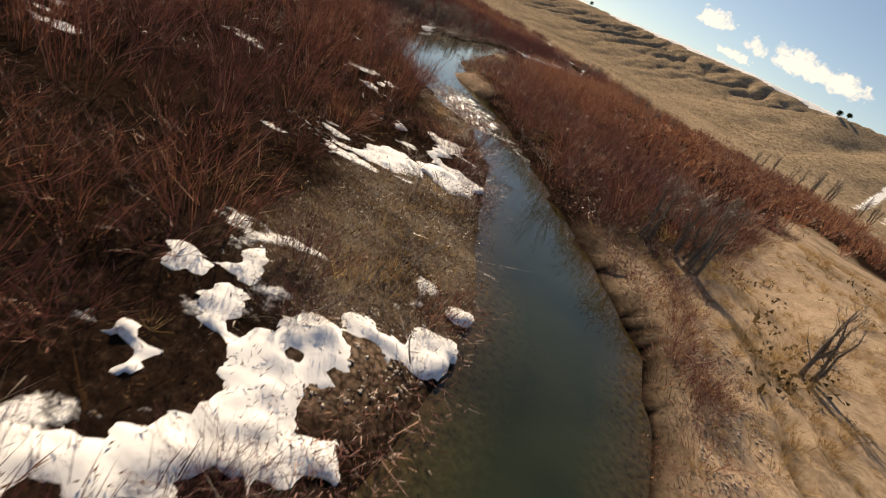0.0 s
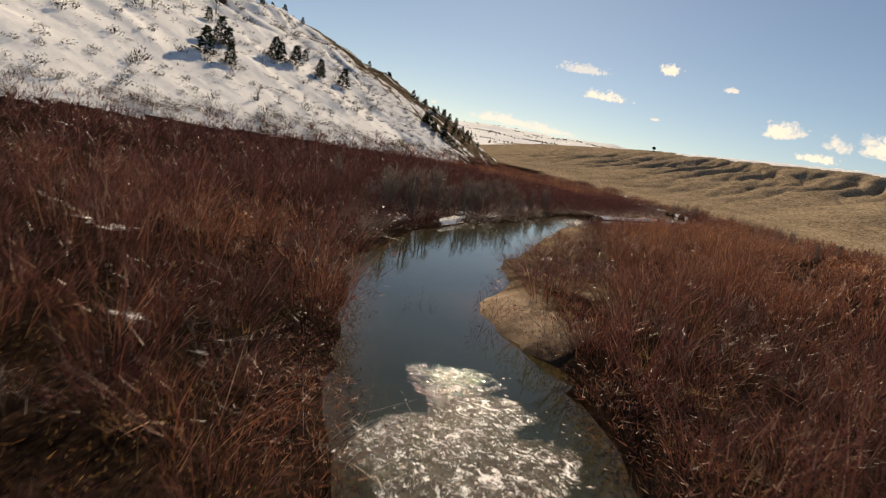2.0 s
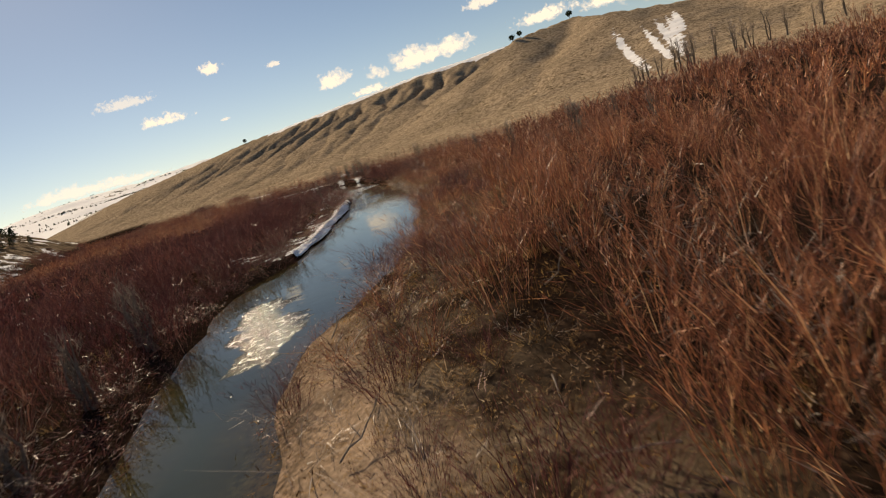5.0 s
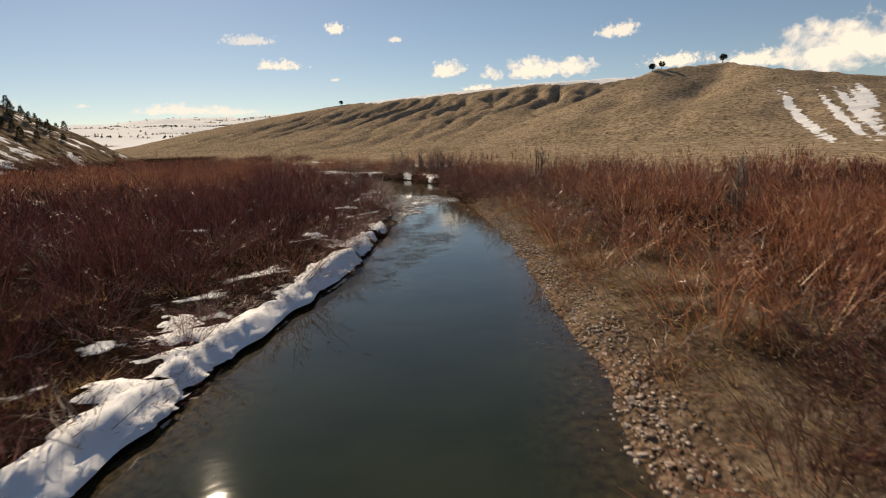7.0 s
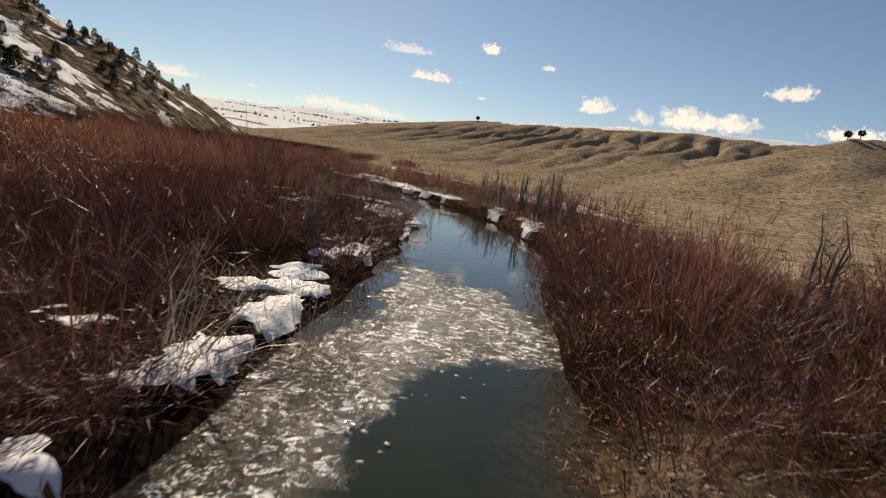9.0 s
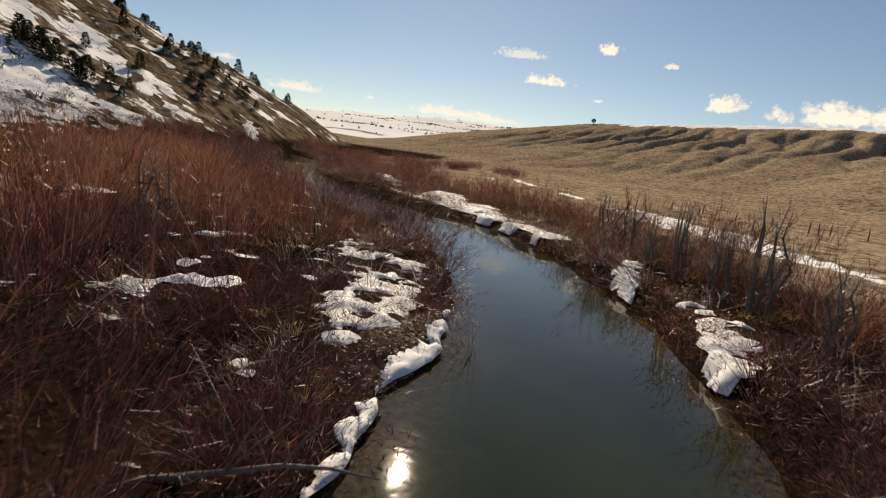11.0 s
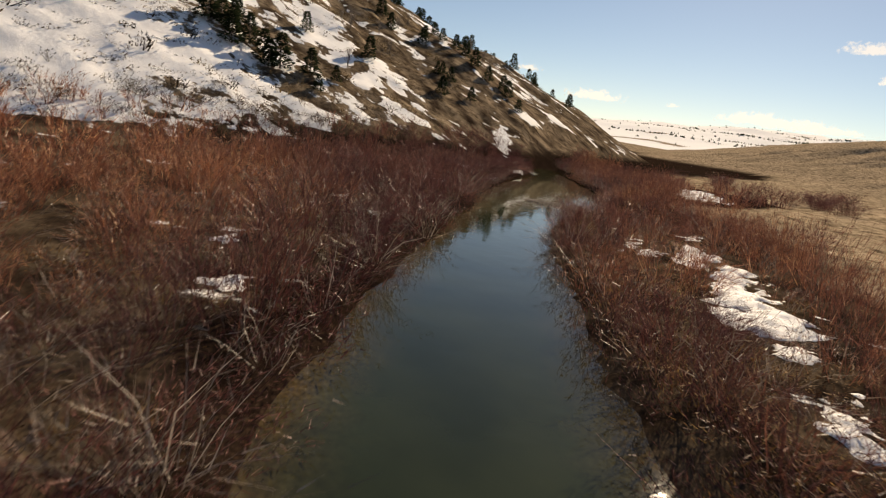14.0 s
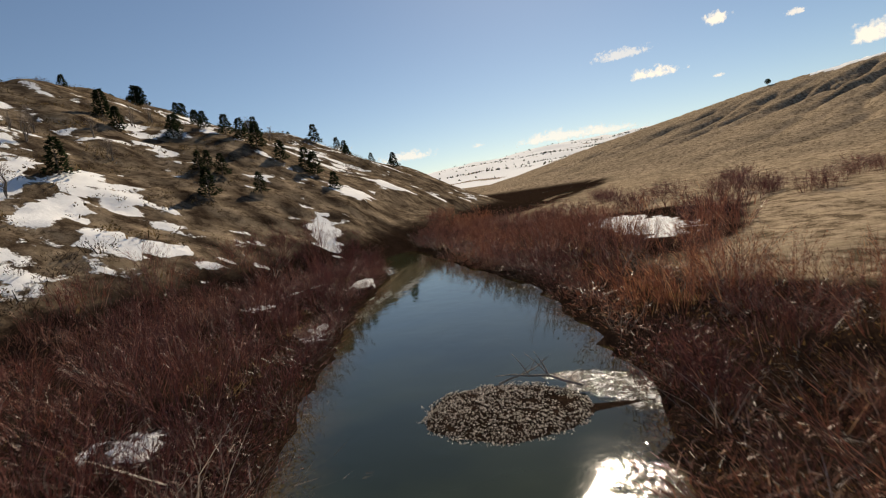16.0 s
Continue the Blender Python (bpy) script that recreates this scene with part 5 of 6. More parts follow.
CONIFERS = [conifer_meshes(700 + k) for k in range(6)]
CONIFER_SPOTS = [(-155, 171, 1.2), (-147, 169, 1.0), (-144, 176, 1.0), (-146, 178, 0.9), (-159, 190, 1.0), (-146, 183, 0.9), (-120.7, 149.3, 1.0), (-126, 168, 0.8),
                 (-127, 170, 0.7), (-124, 170, 0.8), (-117, 163, 0.9), (-143, 185, 1.0), (-139, 185, 1.0), (-134, 184, 1.0), (-130, 185, 1.0), (-129, 189, 1.1),
                 (-126, 188, 1.0), (-120, 186, 0.9), (-118, 171, 0.8), (-114, 124, 1.2), (-113, 126, 1.3), (-110, 127, 1.3), (-108, 127, 1.1), (-109, 129, 1.2)]
CONIFER_SPOTS += [(-124, 139, 0.9), (-108, 133, 0.9), (-104, 132.5, 0.7), (-108, 137, 0.7), (-111, 123, 1.2), (-115, 121, 1.2), (-116, 123, 1.1), (-118, 126, 1.0),
                  (-111, 7, 1.9), (-122, 20, 1.9), (-123, 41, 1.8), (-124, 51, 2.0), (-124, 63, 1.9), (-125, 77, 1.7), (-109, 13, 1.4), (-123, 43.5, 1.4), (-121, 22, 1.4), (-126, 66, 1.3), (-140, 30, 1.2), (-138, 70, 1.2)]
r = np.random.default_rng(710)
for t in np.linspace(0, 1, 46):
    # the row of trees behind the crest of the spur
    k = t * 4
    a, b = LEFT_RIDGE[5 - int(min(k, 3))], LEFT_RIDGE[4 - int(min(k, 3))]
    f = k - int(min(k, 3))
    CONIFER_SPOTS.append((a[0] + (b[0] - a[0]) * f + r.normal(6, 7), a[1] + (b[1] - a[1]) * f + r.normal(-2, 6), r.uniform(0.7, 1.25)))
for k in range(26):
    CONIFER_SPOTS.append((-262 + r.uniform(-12, 80), 95 + r.uniform(-90, 60), r.uniform(0.7, 1.2)))
for k, (x, y, s) in enumerate(CONIFER_SPOTS):
    tree_ob = thing("conifer", x, y, land(x, y) - 0.05, r.uniform(0, 6.28), s * r.uniform(0.75, 1.0))
    tagged(tree_ob, "small dark green conifer on the snowy hillside", "tree", "conifers on the western hill")
    trunk_me, crown_me = CONIFERS[k % 6]
    part("trunk", trunk_me, tree_ob, "grey bark")
    part("crown", crown_me, tree_ob, "dark needles")


# ------------------------------------------------------------ bare broadleaf trees
def bare_tree_meshes(seed, height=8.0, spread_out=0.5, trunks=2):
    r = random.Random(seed)
    limbs, tips = [], []
    for t in range(trunks):
        a, lean = r.uniform(0, 6.28), r.uniform(0.02, 0.16) * height
        top = Vector((math.cos(a) * lean, math.sin(a) * lean, height * r.uniform(0.75, 1.0)))
        foot = Vector((math.cos(a) * 0.25, math.sin(a) * 0.25, -0.3))
        line = [foot.lerp(top, u) + Vector((r.gauss(0, 0.12), r.gauss(0, 0.12), 0)) * (u > 0) for u in (0, 0.25, 0.5, 0.75, 1.0)]
        limbs.append(tube(line, [0.024 * height, 0.019 * height, 0.014 * height, 0.008 * height, 0.002 * height]))
        for k in range(9):
            u = r.uniform(0.25, 0.95)
            c = foot.lerp(top, u)
            b, size = r.uniform(0, 6.28), height * spread_out * r.uniform(0.22, 0.5) * (1.15 - u)
            end = c + Vector((math.cos(b) * size, math.sin(b) * size, size * r.uniform(0.6, 1.5)))
            mid = c.lerp(end, 0.5) + Vector((r.gauss(0, 0.1), r.gauss(0, 0.1), -0.06 * size))
            limbs.append(tube([c, mid, end], [0.008 * height * (1.2 - u), 0.005 * height * (1.2 - u), 0.0015 * height], 4))
            tips.append((c, end))
    nr = np.random.default_rng(seed)
    n = 240
    base = np.array([list(a.lerp(b, nr.uniform(0.3, 1.0))) for a, b in (tips[i] for i in nr.integers(0, len(tips), n))])
    v, q = ribbons(base, nr.normal(0, 0.6, (n, 2)), nr.uniform(0.06, 0.16, n) * height, np.full(n, 0.0035 * height), seed + 5, 0.3)
    tv, tf = joined(limbs)
    return mesh_of("trunk", tv, tf, BARK, True), quick_mesh("crown", v, q, TWIG)


COTTONWOODS = [bare_tree_meshes(800 + k, 8.0, 0.55, 2 + k % 2) for k in range(5)]
r = np.random.default_rng(810)
for k in range(22):
    t = k / 21
    x, y = 52 + 62 * t + r.normal(0, 2.0), 63 + 16 * t + 14 * math.sin(3 * t) + r.normal(0, 3.5)
    ob = thing("cottonwood", x, y, land(x, y) - 0.05, r.uniform(0, 6.28), r.uniform(0.7, 1.1))
    tagged(ob, "tall leafless grey cottonwood beyond the willows", "tree", "cottonwoods below the eastern hill")
    trunk_me, twig_me = COTTONWOODS[k % 5]
    part("trunk", trunk_me, ob)
    part("crown", twig_me, ob, "fine bare twigs")
GREY = [bare_tree_meshes(830 + k, 3.6, 0.8, 3) for k in range(4)]
GREY_SPOTS = [(-151.5, 174), (-157, 180), (-140, 162), (-131, 159.5), (-136, 151), (-137, 154), (-116, 143), (-132, 151), (-149, 194), (-147, 197), (-146, 199),
              (-128, 97), (-180, 87), (-158, 78), (-135, 18), (-128, 4), (-101, 33), (-95, 10), (-96, 18), (-140, 60), (-150, 40), (-118, 90)]
for k, (x, y) in enumerate(GREY_SPOTS):
    ob = thing("bare_tree", x, y, land(x, y) - 0.05, r.uniform(0, 6.28), r.uniform(0.75, 1.2))
    tagged(ob, "small leafless grey tree on the snowy slope", "tree", "bare trees on the western hill")
    part("trunk", GREY[k % 4][0], ob)
    part("crown", GREY[k % 4][1], ob)
# dark many-stemmed willow trees and snags on the banks
SNAG = [bare_tree_meshes(850 + k, 3.4, 0.6, 5) for k in range(6)]
SNAG_SPOTS = [(-10.5, -52), (-11.5, -49.5), (-10.8, -46), (-12, -43), (-11, -39.5), (-12.5, -36), (-11, -33), (-9.5, -57), (-12.4, -55), (-13.5, -51), (-11.2, -28),
              (-4.5, 86), (-3.2, 83), (-1.6, 80), (-6.0, 88.5), (-0.4, 77.5), (-7.6, 91), (1.0, 73), (17, 6), (19, 12), (14, 15), (22, 3), (12, 24), (26, 18),
              (23.5, -92), (9, 55), (-8, 53), (-20, 70), (30.5, -98)]
for k in range(30):
    x, y = -10.5 - abs(r.normal(0, 3.5)), r.uniform(-56, -14)
    SNAG_SPOTS.append((x, y))
SNAG_SPOTS += [(25.3, -91.5), (26.0, -93.0)]
for k, (x, y) in enumerate(SNAG_SPOTS):
    ob = thing("willow_tree", x, y, land(x, y) - 0.05, r.uniform(0, 6.28), r.uniform(0.75, 1.25))
    tagged(ob, "dark leafless willow tree with several trunks", "tree", "willow trees among the shrubs")
    part("trunk", SNAG[k % 6][0], ob)
    part("crown", SNAG[k % 6][1], ob)


# ------------------------------------------------------------ junipers on the skyline and dark shrubs on the pasture
def juniper_mesh(seed):
    r = np.random.default_rng(seed)
    n = 420
    d = r.normal(0, 1, (n, 3))
    d /= np.linalg.norm(d, axis=1)[:, None]
    c = d * np.array([1.7, 1.5, 1.3]) * (0.55 + 0.45 * r.uniform(0, 1, n)[:, None]) * (1 + 0.2 * np.sin(d[:, :1] * 5 + d[:, 1:2] * 4)) + np.array([0, 0, 2.5])
    side = np.cross(d, r.normal(0, 1, (n, 3)))
    side /= np.linalg.norm(side, axis=1)[:, None]
    up = np.cross(side, d) * 0.5 + d * 0.5
    s = r.uniform(0.14, 0.34, n)[:, None]
    verts = np.stack([c - side * s, c + side * s, c + side * s * 0.4 + up * s * 1.8, c - side * s * 0.4 + up * s * 1.8], 1).reshape(-1, 3)
    tv, tf = joined([tube([(0, 0, -0.4), (0.1, 0, 1.2), (0.05, 0.1, 2.4)], [0.22, 0.18, 0.08]), tube([(0, 0, 0.9), (0.5, 0.2, 1.5), (0.9, 0.3, 2.2)], [0.12, 0.09, 0.04])])
    return mesh_of("trunk", tv, tf, BARK, True), quick_mesh("crown", verts, np.arange(n * 4).reshape(-1, 4), NEEDLE)


JUNIPERS = [juniper_mesh(860 + k) for k in range(3)]
for k, (x, y, s) in enumerate([(133, 377, 1.25), (140, 380, 1.2), (188, 400, 1.4), (-108, 638, 1.3)]):
    ob = thing("juniper", x, y, land(x, y) - 0.1, k * 1.3, s)
    tagged(ob, "lone dark juniper on the dry hill", "tree", "junipers on the eastern hill")
    part("trunk", JUNIPERS[k % 3][0], ob)
    part("crown", JUNIPERS[k % 3][1], ob)
PASTURE = [(-63, 201), (-59, 196), (-55, 215), (-66, 207), (-69, 204), (-72, 226), (-54, 222), (-74, 246), (-84, 205), (-80, 215), (-92, 222), (-97, 236), (-50, 207), (-88, 196)]
for k, (x, y) in enumerate(PASTURE):
    for j in range(3):
        xx, yy = x + r.normal(0, 1.6), y + r.normal(0, 1.6)
        ob = new("pasture_willow", hero_meshes[(k + j) % 8])
        s = r.uniform(1.2, 1.8)
        ob.matrix_world = Matrix.LocRotScale((xx, yy, land(xx, yy)), Euler((0, 0, r.uniform(0, 6.28))), (s, s, s * 0.85))
        tagged(ob, "dark bare willow clump out on the pasture", "shrub", "willow clumps on the pasture")


# dead willows that lean out over the water, pale and bare
DEAD_LEAN = []
for k in range(5):
    v, q = willow_form(34, 260, 1.2, 2.3, 0.026, 560 + 3 * k, 0.9, 0.5, 0.6, 0.55)
    DEAD_LEAN.append(quick_mesh("dead_willow", v, q, TWIG))
for k, (x, y, turn, s) in enumerate([(-8.6, -44.5, 0, 1.0), (-8.8, -41.6, 10, 1.1), (-9.2, -38.6, -10, 1.1), (-9.4, -35.2, 5, 1.2), (-9.5, -31.5, -5, 1.0), (-8.4, -48, 10, 0.9), (-3.6, 44.5, -20, 0.9), (-4.6, 42, 10, 1.1),
                                     (-7.6, 69, 200, 0.7), (-4.4, 79.5, 200, 0.9), (-7.0, 84.6, 220, 1.0), (-31.2, 94.0, -60, 0.9), (-37.2, 98.7, -50, 1.1), (-46.8, 108.0, -40, 0.9), (-52.2, 114.2, -40, 1.0), (-49, 121.2, 160, 1.0),
                                     (-54.5, 127.5, 150, 1.0), (-66.5, 129, -40, 1.1), (3.0, 29.5, 180, 0.7), (2.6, -72, 0, 0.7), (-52.8, 134.5, 120, 0.9), (-1.3, -73.2, -40, 0.9), (-5.3, -65.2, -20, 0.9)]):
    ob = new("dead_willow", DEAD_LEAN[k % 5])
    ob.matrix_world = Matrix.LocRotScale((x, y, land(x, y)), Euler((0, radians(38), radians(turn)), "XYZ"), (s, s, s))
    tagged(ob, "pale dead willow leaning out over the water", "shrub", "dead willows at the water")
for k, (x, y, s) in enumerate([(25.4, -103.4, 0.75), (25.8, -104.6, 0.8), (26.2, -105.2, 0.6), (25.2, -102.2, 0.7), (25.6, -99.8, 0.8), (25.0, -97.6, 0.8), (25.9, -106.0, 0.5)]):
    ob = new("willow_shrub", hero_meshes[k % 8])
    ob.matrix_world = Matrix.LocRotScale((x, y, land(x, y)), Euler((0, 0, 1.7 * k)), (s, s, s * 0.8))
    tagged(ob, "dark bare shrub on the eroded edge of the bank", "shrub", "willows along the river banks")


# ------------------------------------------------------------ old snow along the banks
def snow_patches(cell=0.13):
    """Thin sagging sheets of old snow with ragged rims, cut off at the water; each piece that lies apart is one thing."""
    wanted = set()
    for sx, sy, q in [(u, v, q) for u, v, q in SNOW_LOBES] + [(u, v, a) for u, v, a, _, _ in SNOW_STRIPS]:
        i, j, k = int(sx / cell), int(sy / cell), int((q + 0.5) / cell)
        wanted.update((m, n) for m in range(i - k, i + k) for n in range(j - k, j + k))
    ij = np.array(sorted(wanted))
    row = {tuple(c): k for k, c in enumerate(ij.tolist())}
    x, y = ij[:, 0] * cell, ij[:, 1] * cell
    d, _ = river(x, y)

    def reach(px, py, dd):
        edge = smooth((1.1 - dd) / 0.7)
        f = (1 - edge) * snow_reach(px, py) + edge * (snow_reach(px, py, False) + 0.06 + 0.08 * wave(px, py, 0.8, 74, 2))
        return np.minimum(f, dd + 0.05 + 0.06 * wave(px, py, 2.4, 74, 1))

    f = reach(x, y, d)
    quads = np.array([(k, row[(i + 1, j)], row[(i + 1, j + 1)], row[(i, j + 1)]) for (i, j), k in row.items() if (i + 1, j) in row and (i + 1, j + 1) in row and (i, j + 1) in row])
    quads = quads[(f[quads] > 0).any(1)]
    # the outermost points are drawn in onto the outline
    rim = f <= 0
    fx = (reach(x + 0.03, y, river(x + 0.03, y)[0]) - f) / 0.03
    fy = (reach(x, y + 0.03, river(x, y + 0.03)[0]) - f) / 0.03
    g2 = np.maximum(fx * fx + fy * fy, 0.15)
    x = x - np.where(rim, np.clip(f * fx / g2, -1.2 * cell, 1.2 * cell), 0)
    y = y - np.where(rim, np.clip(f * fy / g2, -1.2 * cell, 1.2 * cell), 0)
    d, right = river(x, y)
    land_z = ground_height(x, y, d, right)
    base = np.maximum(land_z, 0.22 - 0.3 * np.clip(d, 0, 1))
    thick = 0.03 + 0.10 * smooth(f / 0.8) + 0.045 * wave(x, y, 1.5, 75, 2) + 0.014 * wave(x, y, 0.45, 76, 2)
    z = base + np.maximum(thick, 0.035) * (1 - np.exp(-np.maximum(f, 0) / 0.09)) + 0.10 * smooth((0.6 - d) / 0.5) * smooth(f / 0.3)
    z = np.where(rim, np.where(d < 0.25, np.minimum(0.12, base), land_z - 0.02), z)
    island = np.arange(len(x))
    for _ in range(600):
        low = island[quads].min(1)
        before = island.copy()
        np.minimum.at(island, quads.ravel(), np.repeat(low, 4))
        island = island[island]
        if (before == island).all():
            break
    for mark in np.unique(island[quads[:, 0]]):
        own = quads[island[quads[:, 0]] == mark]
        if len(own) < 7:
            continue
        keep, again = np.unique(own, return_inverse=True)
        cx, cy = x[keep].mean(), y[keep].mean()
        ob = new("snow_patch", quick_mesh("snow_patch", np.column_stack([x[keep] - cx, y[keep] - cy, z[keep]]), again.reshape(-1, 4), SNOW, True))
        ob.location = (cx, cy, 0)
        tagged(ob, "broad melting sheet of old white snow" if len(own) > 500 else "small ragged patch of old snow on the bank", "snow", "old snow along the banks")


snow_patches()


# ------------------------------------------------------------ clouds
def cloud(az, el, wide, high, seed, dense=1.0):
    """A small fair-weather cloud far out over the valley, soft at its rim: a flat card that glows."""
    far = 3400.0
    a, e = radians(az), radians(el)
    c = Vector((math.sin(a) * math.cos(e), math.cos(a) * math.cos(e), math.sin(e))) * far
    w, h = far * radians(wide) / 2 * 1.5, far * radians(high) / 2 * 1.7
    mat = bpy.data.materials.new("cloud_glow")
    n, l, b = tree(mat)
    co = n.new("ShaderNodeTexCoord").outputs["Object"]
    sep = n.new("ShaderNodeSeparateXYZ")
    l.new(co, sep.inputs[0])
    u, v = calc(n, l, "MULTIPLY", sep.outputs[0], 1 / w), calc(n, l, "MULTIPLY", sep.outputs[1], 1 / h)
    low = calc(n, l, "MULTIPLY", calc(n, l, "LESS_THAN", v, 0.0), 0.9)
    v = calc(n, l, "MULTIPLY", v, calc(n, l, "ADD", low, 1.0))
    rr = calc(n, l, "SQRT", calc(n, l, "ADD", calc(n, l, "MULTIPLY", u, u), calc(n, l, "MULTIPLY", v, v)))
    vec = n.new("ShaderNodeVectorMath")
    vec.operation = "ADD"
    vec.inputs[1].default_value = (seed * 731.7, seed * 917.3, 0)
    l.new(co, vec.inputs[0])
    puff = grain(n, l, 3.2 / h, 7, 0.60, vec.outputs[0], 0.35)
    wisp = grain(n, l, 1.1 / h, 3, 0.5, vec.outputs[0])
    m = calc(n, l, "SUBTRACT", calc(n, l, "ADD", calc(n, l, "MULTIPLY", puff, 1.0), calc(n, l, "MULTIPLY", wisp, 0.9)), calc(n, l, "ADD", calc(n, l, "MULTIPLY", rr, 0.95), 0.42))
    alpha = calc(n, l, "MULTIPLY", calc(n, l, "MULTIPLY", m, 3.6, True), dense)
    n.remove(b)
    # emission takes the place of sunlight on the cloud
    glow, clear, mx = n.new("ShaderNodeEmission"), n.new("ShaderNodeBsdfTransparent"), n.new("ShaderNodeMixShader")
    glow.inputs["Color"].default_value = (1.0, 0.95, 0.88, 1)
    glow.inputs["Strength"].default_value = 0.92
    for s, d in ((alpha, mx.inputs[0]), (clear.outputs[0], mx.inputs[1]), (glow.outputs[0], mx.inputs[2])):
        l.new(s, d)
    l.new(mx.outputs[0], [x for x in n if x.type == "OUTPUT_MATERIAL"][0].inputs["Surface"])
    ob = new("cloud", mesh_of("cloud", [(-w, -h, 0), (w, -h, 0), (w, h, 0), (-w, h, 0)], [[0, 1, 2, 3]], mat))
    ob.matrix_world = look(c, (0, 0, 0)) @ pose(0, 0, 0, 0, 180, 0)
    ob.visible_shadow = False
    return tagged(ob, "small white fair-weather cloud in a blue sky", "cloud", "clouds", kind="structure")


for k, c in enumerate([(-9.8, 10.9, 2.8, 1.4), (-15.0, 7.7, 5.2, 1.4), (-17.6, 9.8, 6.0, 1.2, 0.6), (-4.2, 9.9, 1.7, 0.7, 0.8), (0.6, 6.9, 4.2, 2.0), (9.4, 6.6, 12.5, 2.6), (3.8, 5.2, 4.2, 1.1),
                       (21.3, 6.6, 7.5, 1.7), (27.5, 6.2, 6.0, 2.2), (33.5, 6.2, 13.5, 5.6), (42, 3.5, 12.0, 6.0), (-23.5, 3.9, 10.5, 1.5, 0.7), (-31.2, 4.3, 1.2, 0.5, 0.6),
                       (-38, 4.3, 6.5, 1.3, 0.7), (-44.2, 6.0, 2.8, 0.8, 0.6), (-19.5, 3.7, 6.5, 1.1, 0.6), (-10.0, 6.5, 1.1, 0.5, 0.8), (16.6, 9.6, 5.0, 1.7, 0.9)]):
    cloud(*c[:4], 1 + k, c[4] if len(c) > 4 else 1.0)


# ------------------------------------------------------------ dark lines of far trees on the snowy ridge
r = np.random.default_rng(870)
far_xy = []
for k in range(15):
    y0, x0, length, tilt = r.uniform(1650, 3200), r.uniform(-2300, -500), r.uniform(250, 800), r.normal(0.05, 0.12)
    n = int(length / r.uniform(5, 12))
    t = r.uniform(0, 1, n) * length
    far_xy.append(np.column_stack([x0 + t, y0 + tilt * t + 14 * np.sin(t / 90 + k) + r.normal(0, 5, n)]))
far_xy.append(np.column_stack([r.uniform(-2400, -400, 260), r.uniform(1500, 3300, 260)]))
far_xy = np.vstack(far_xy)
far_z = ground_height(far_xy[:, 0], far_xy[:, 1])
n = len(far_xy)
hh, ww = r.uniform(3, 8, n), r.uniform(2.0, 5.0, n)
foot = np.column_stack([far_xy, far_z - 0.5])
corner = [foot + np.column_stack([np.cos(a) * ww, np.sin(a) * ww, 0 * ww]) for a in (0.3, 1.87, 3.44, 5.01)]
v = np.stack(corner + [foot + np.column_stack([0 * hh, 0 * hh, hh + 0.5])], 1).reshape(-1, 3)
o = (np.arange(n) * 5)[:, None]
tagged(new("far_trees", quick_mesh("far_trees", v, np.vstack([o + np.array([[a, b, 4]]) for a, b in ((0, 1), (1, 2), (2, 3), (3, 0))]), NEEDLE)), "dark lines of far trees on the snowy ridge", "trees", kind="stuff")


# ------------------------------------------------------------ sage and bunch grass on the dry slopes
def sage_wanted(x, y, d, right, z):
    g = np.clip(0.25 + 0.75 * wave(x, y, 14, 81, 3), 0, 1)
    on_hill = smooth((z - 2.4) / 1.5)
    terrace = np.where((y < -78) & right, 0.7, 0.0)
    return g * np.maximum(on_hill * 0.8, terrace) * np.where(x < -60, np.where(y > 85, 0.75, 0.22), 1.0)


SAGE = stem_material("sage", [(0.0, (0.045, 0.034, 0.018)), (0.6, (0.12, 0.088, 0.045)), (1.0, (0.26, 0.19, 0.10))], [(0.3, (0.7, 0.7, 0.7)), (0.7, (1.1, 1.05, 1.0))])
sage_forms = [shrub_stems(1, 15, 0.75, 0.6, 0.16, 520 + 3 * k, 0.9, 0.3, 2) for k in range(5)]
sage = np.vstack([scatter(56000, (-200, -70, -40, 245), 107, sage_wanted, 15, 300), scatter(15000, (8, 130, 95, 300), 108, sage_wanted, 20, 400),
                  scatter(2400, (26, 70, -128, -60), 109, sage_wanted, 3, 60)])
tagged(planted("sagebrush", sage, sage_forms, SAGE, 305, 0.6, 1.3), "low grey-brown sagebrush dotting the dry slopes", "sagebrush", kind="stuff")


# ------------------------------------------------------------ stones
def stone_mesh(seed):
    """A water-worn cobble: a squashed, uneven ball."""
    rr = random.Random(seed)
    bm = bmesh.new()
    bmesh.ops.create_icosphere(bm, subdivisions=1, radius=1.0)
    sx, sy, sz = rr.uniform(0.8, 1.2), rr.uniform(0.55, 0.9), rr.uniform(0.22, 0.4)
    for v in bm.verts:
        k = rr.uniform(0.82, 1.14)
        v.co = Vector((v.co.x * sx * k, v.co.y * sy * k, v.co.z * sz * k))
    me = bpy.data.meshes.new("stone")
    bm.to_mesh(me)
    bm.free()
    me.materials.append(STONE)
    return me


STONES = [stone_mesh(900 + k) for k in range(7)]
shore = []
rr = np.random.default_rng(910)
for sx, sy, a, b, turn in GRAVEL[8:11] + [(2.6, 4, 5, 0.7, 85), (3.2, 36, 8, 0.6, 95), (3.2, 18, 8, 0.5, 90), (-1.5, 52, 5, 3, 100), (-0.5, 46, 3, 2.5, 90)]:
    n = int(26 + 10 * a * b)
    t, q, g = radians(turn), np.sqrt(rr.uniform(0, 1.3, n)), rr.uniform(0, 6.28, n)
    u, v = a * q * np.cos(g), b * q * np.sin(g)
    shore += list(zip(sx + u * math.cos(t) - v * math.sin(t), sy + u * math.sin(t) + v * math.cos(t)))
shore = np.array(shore)
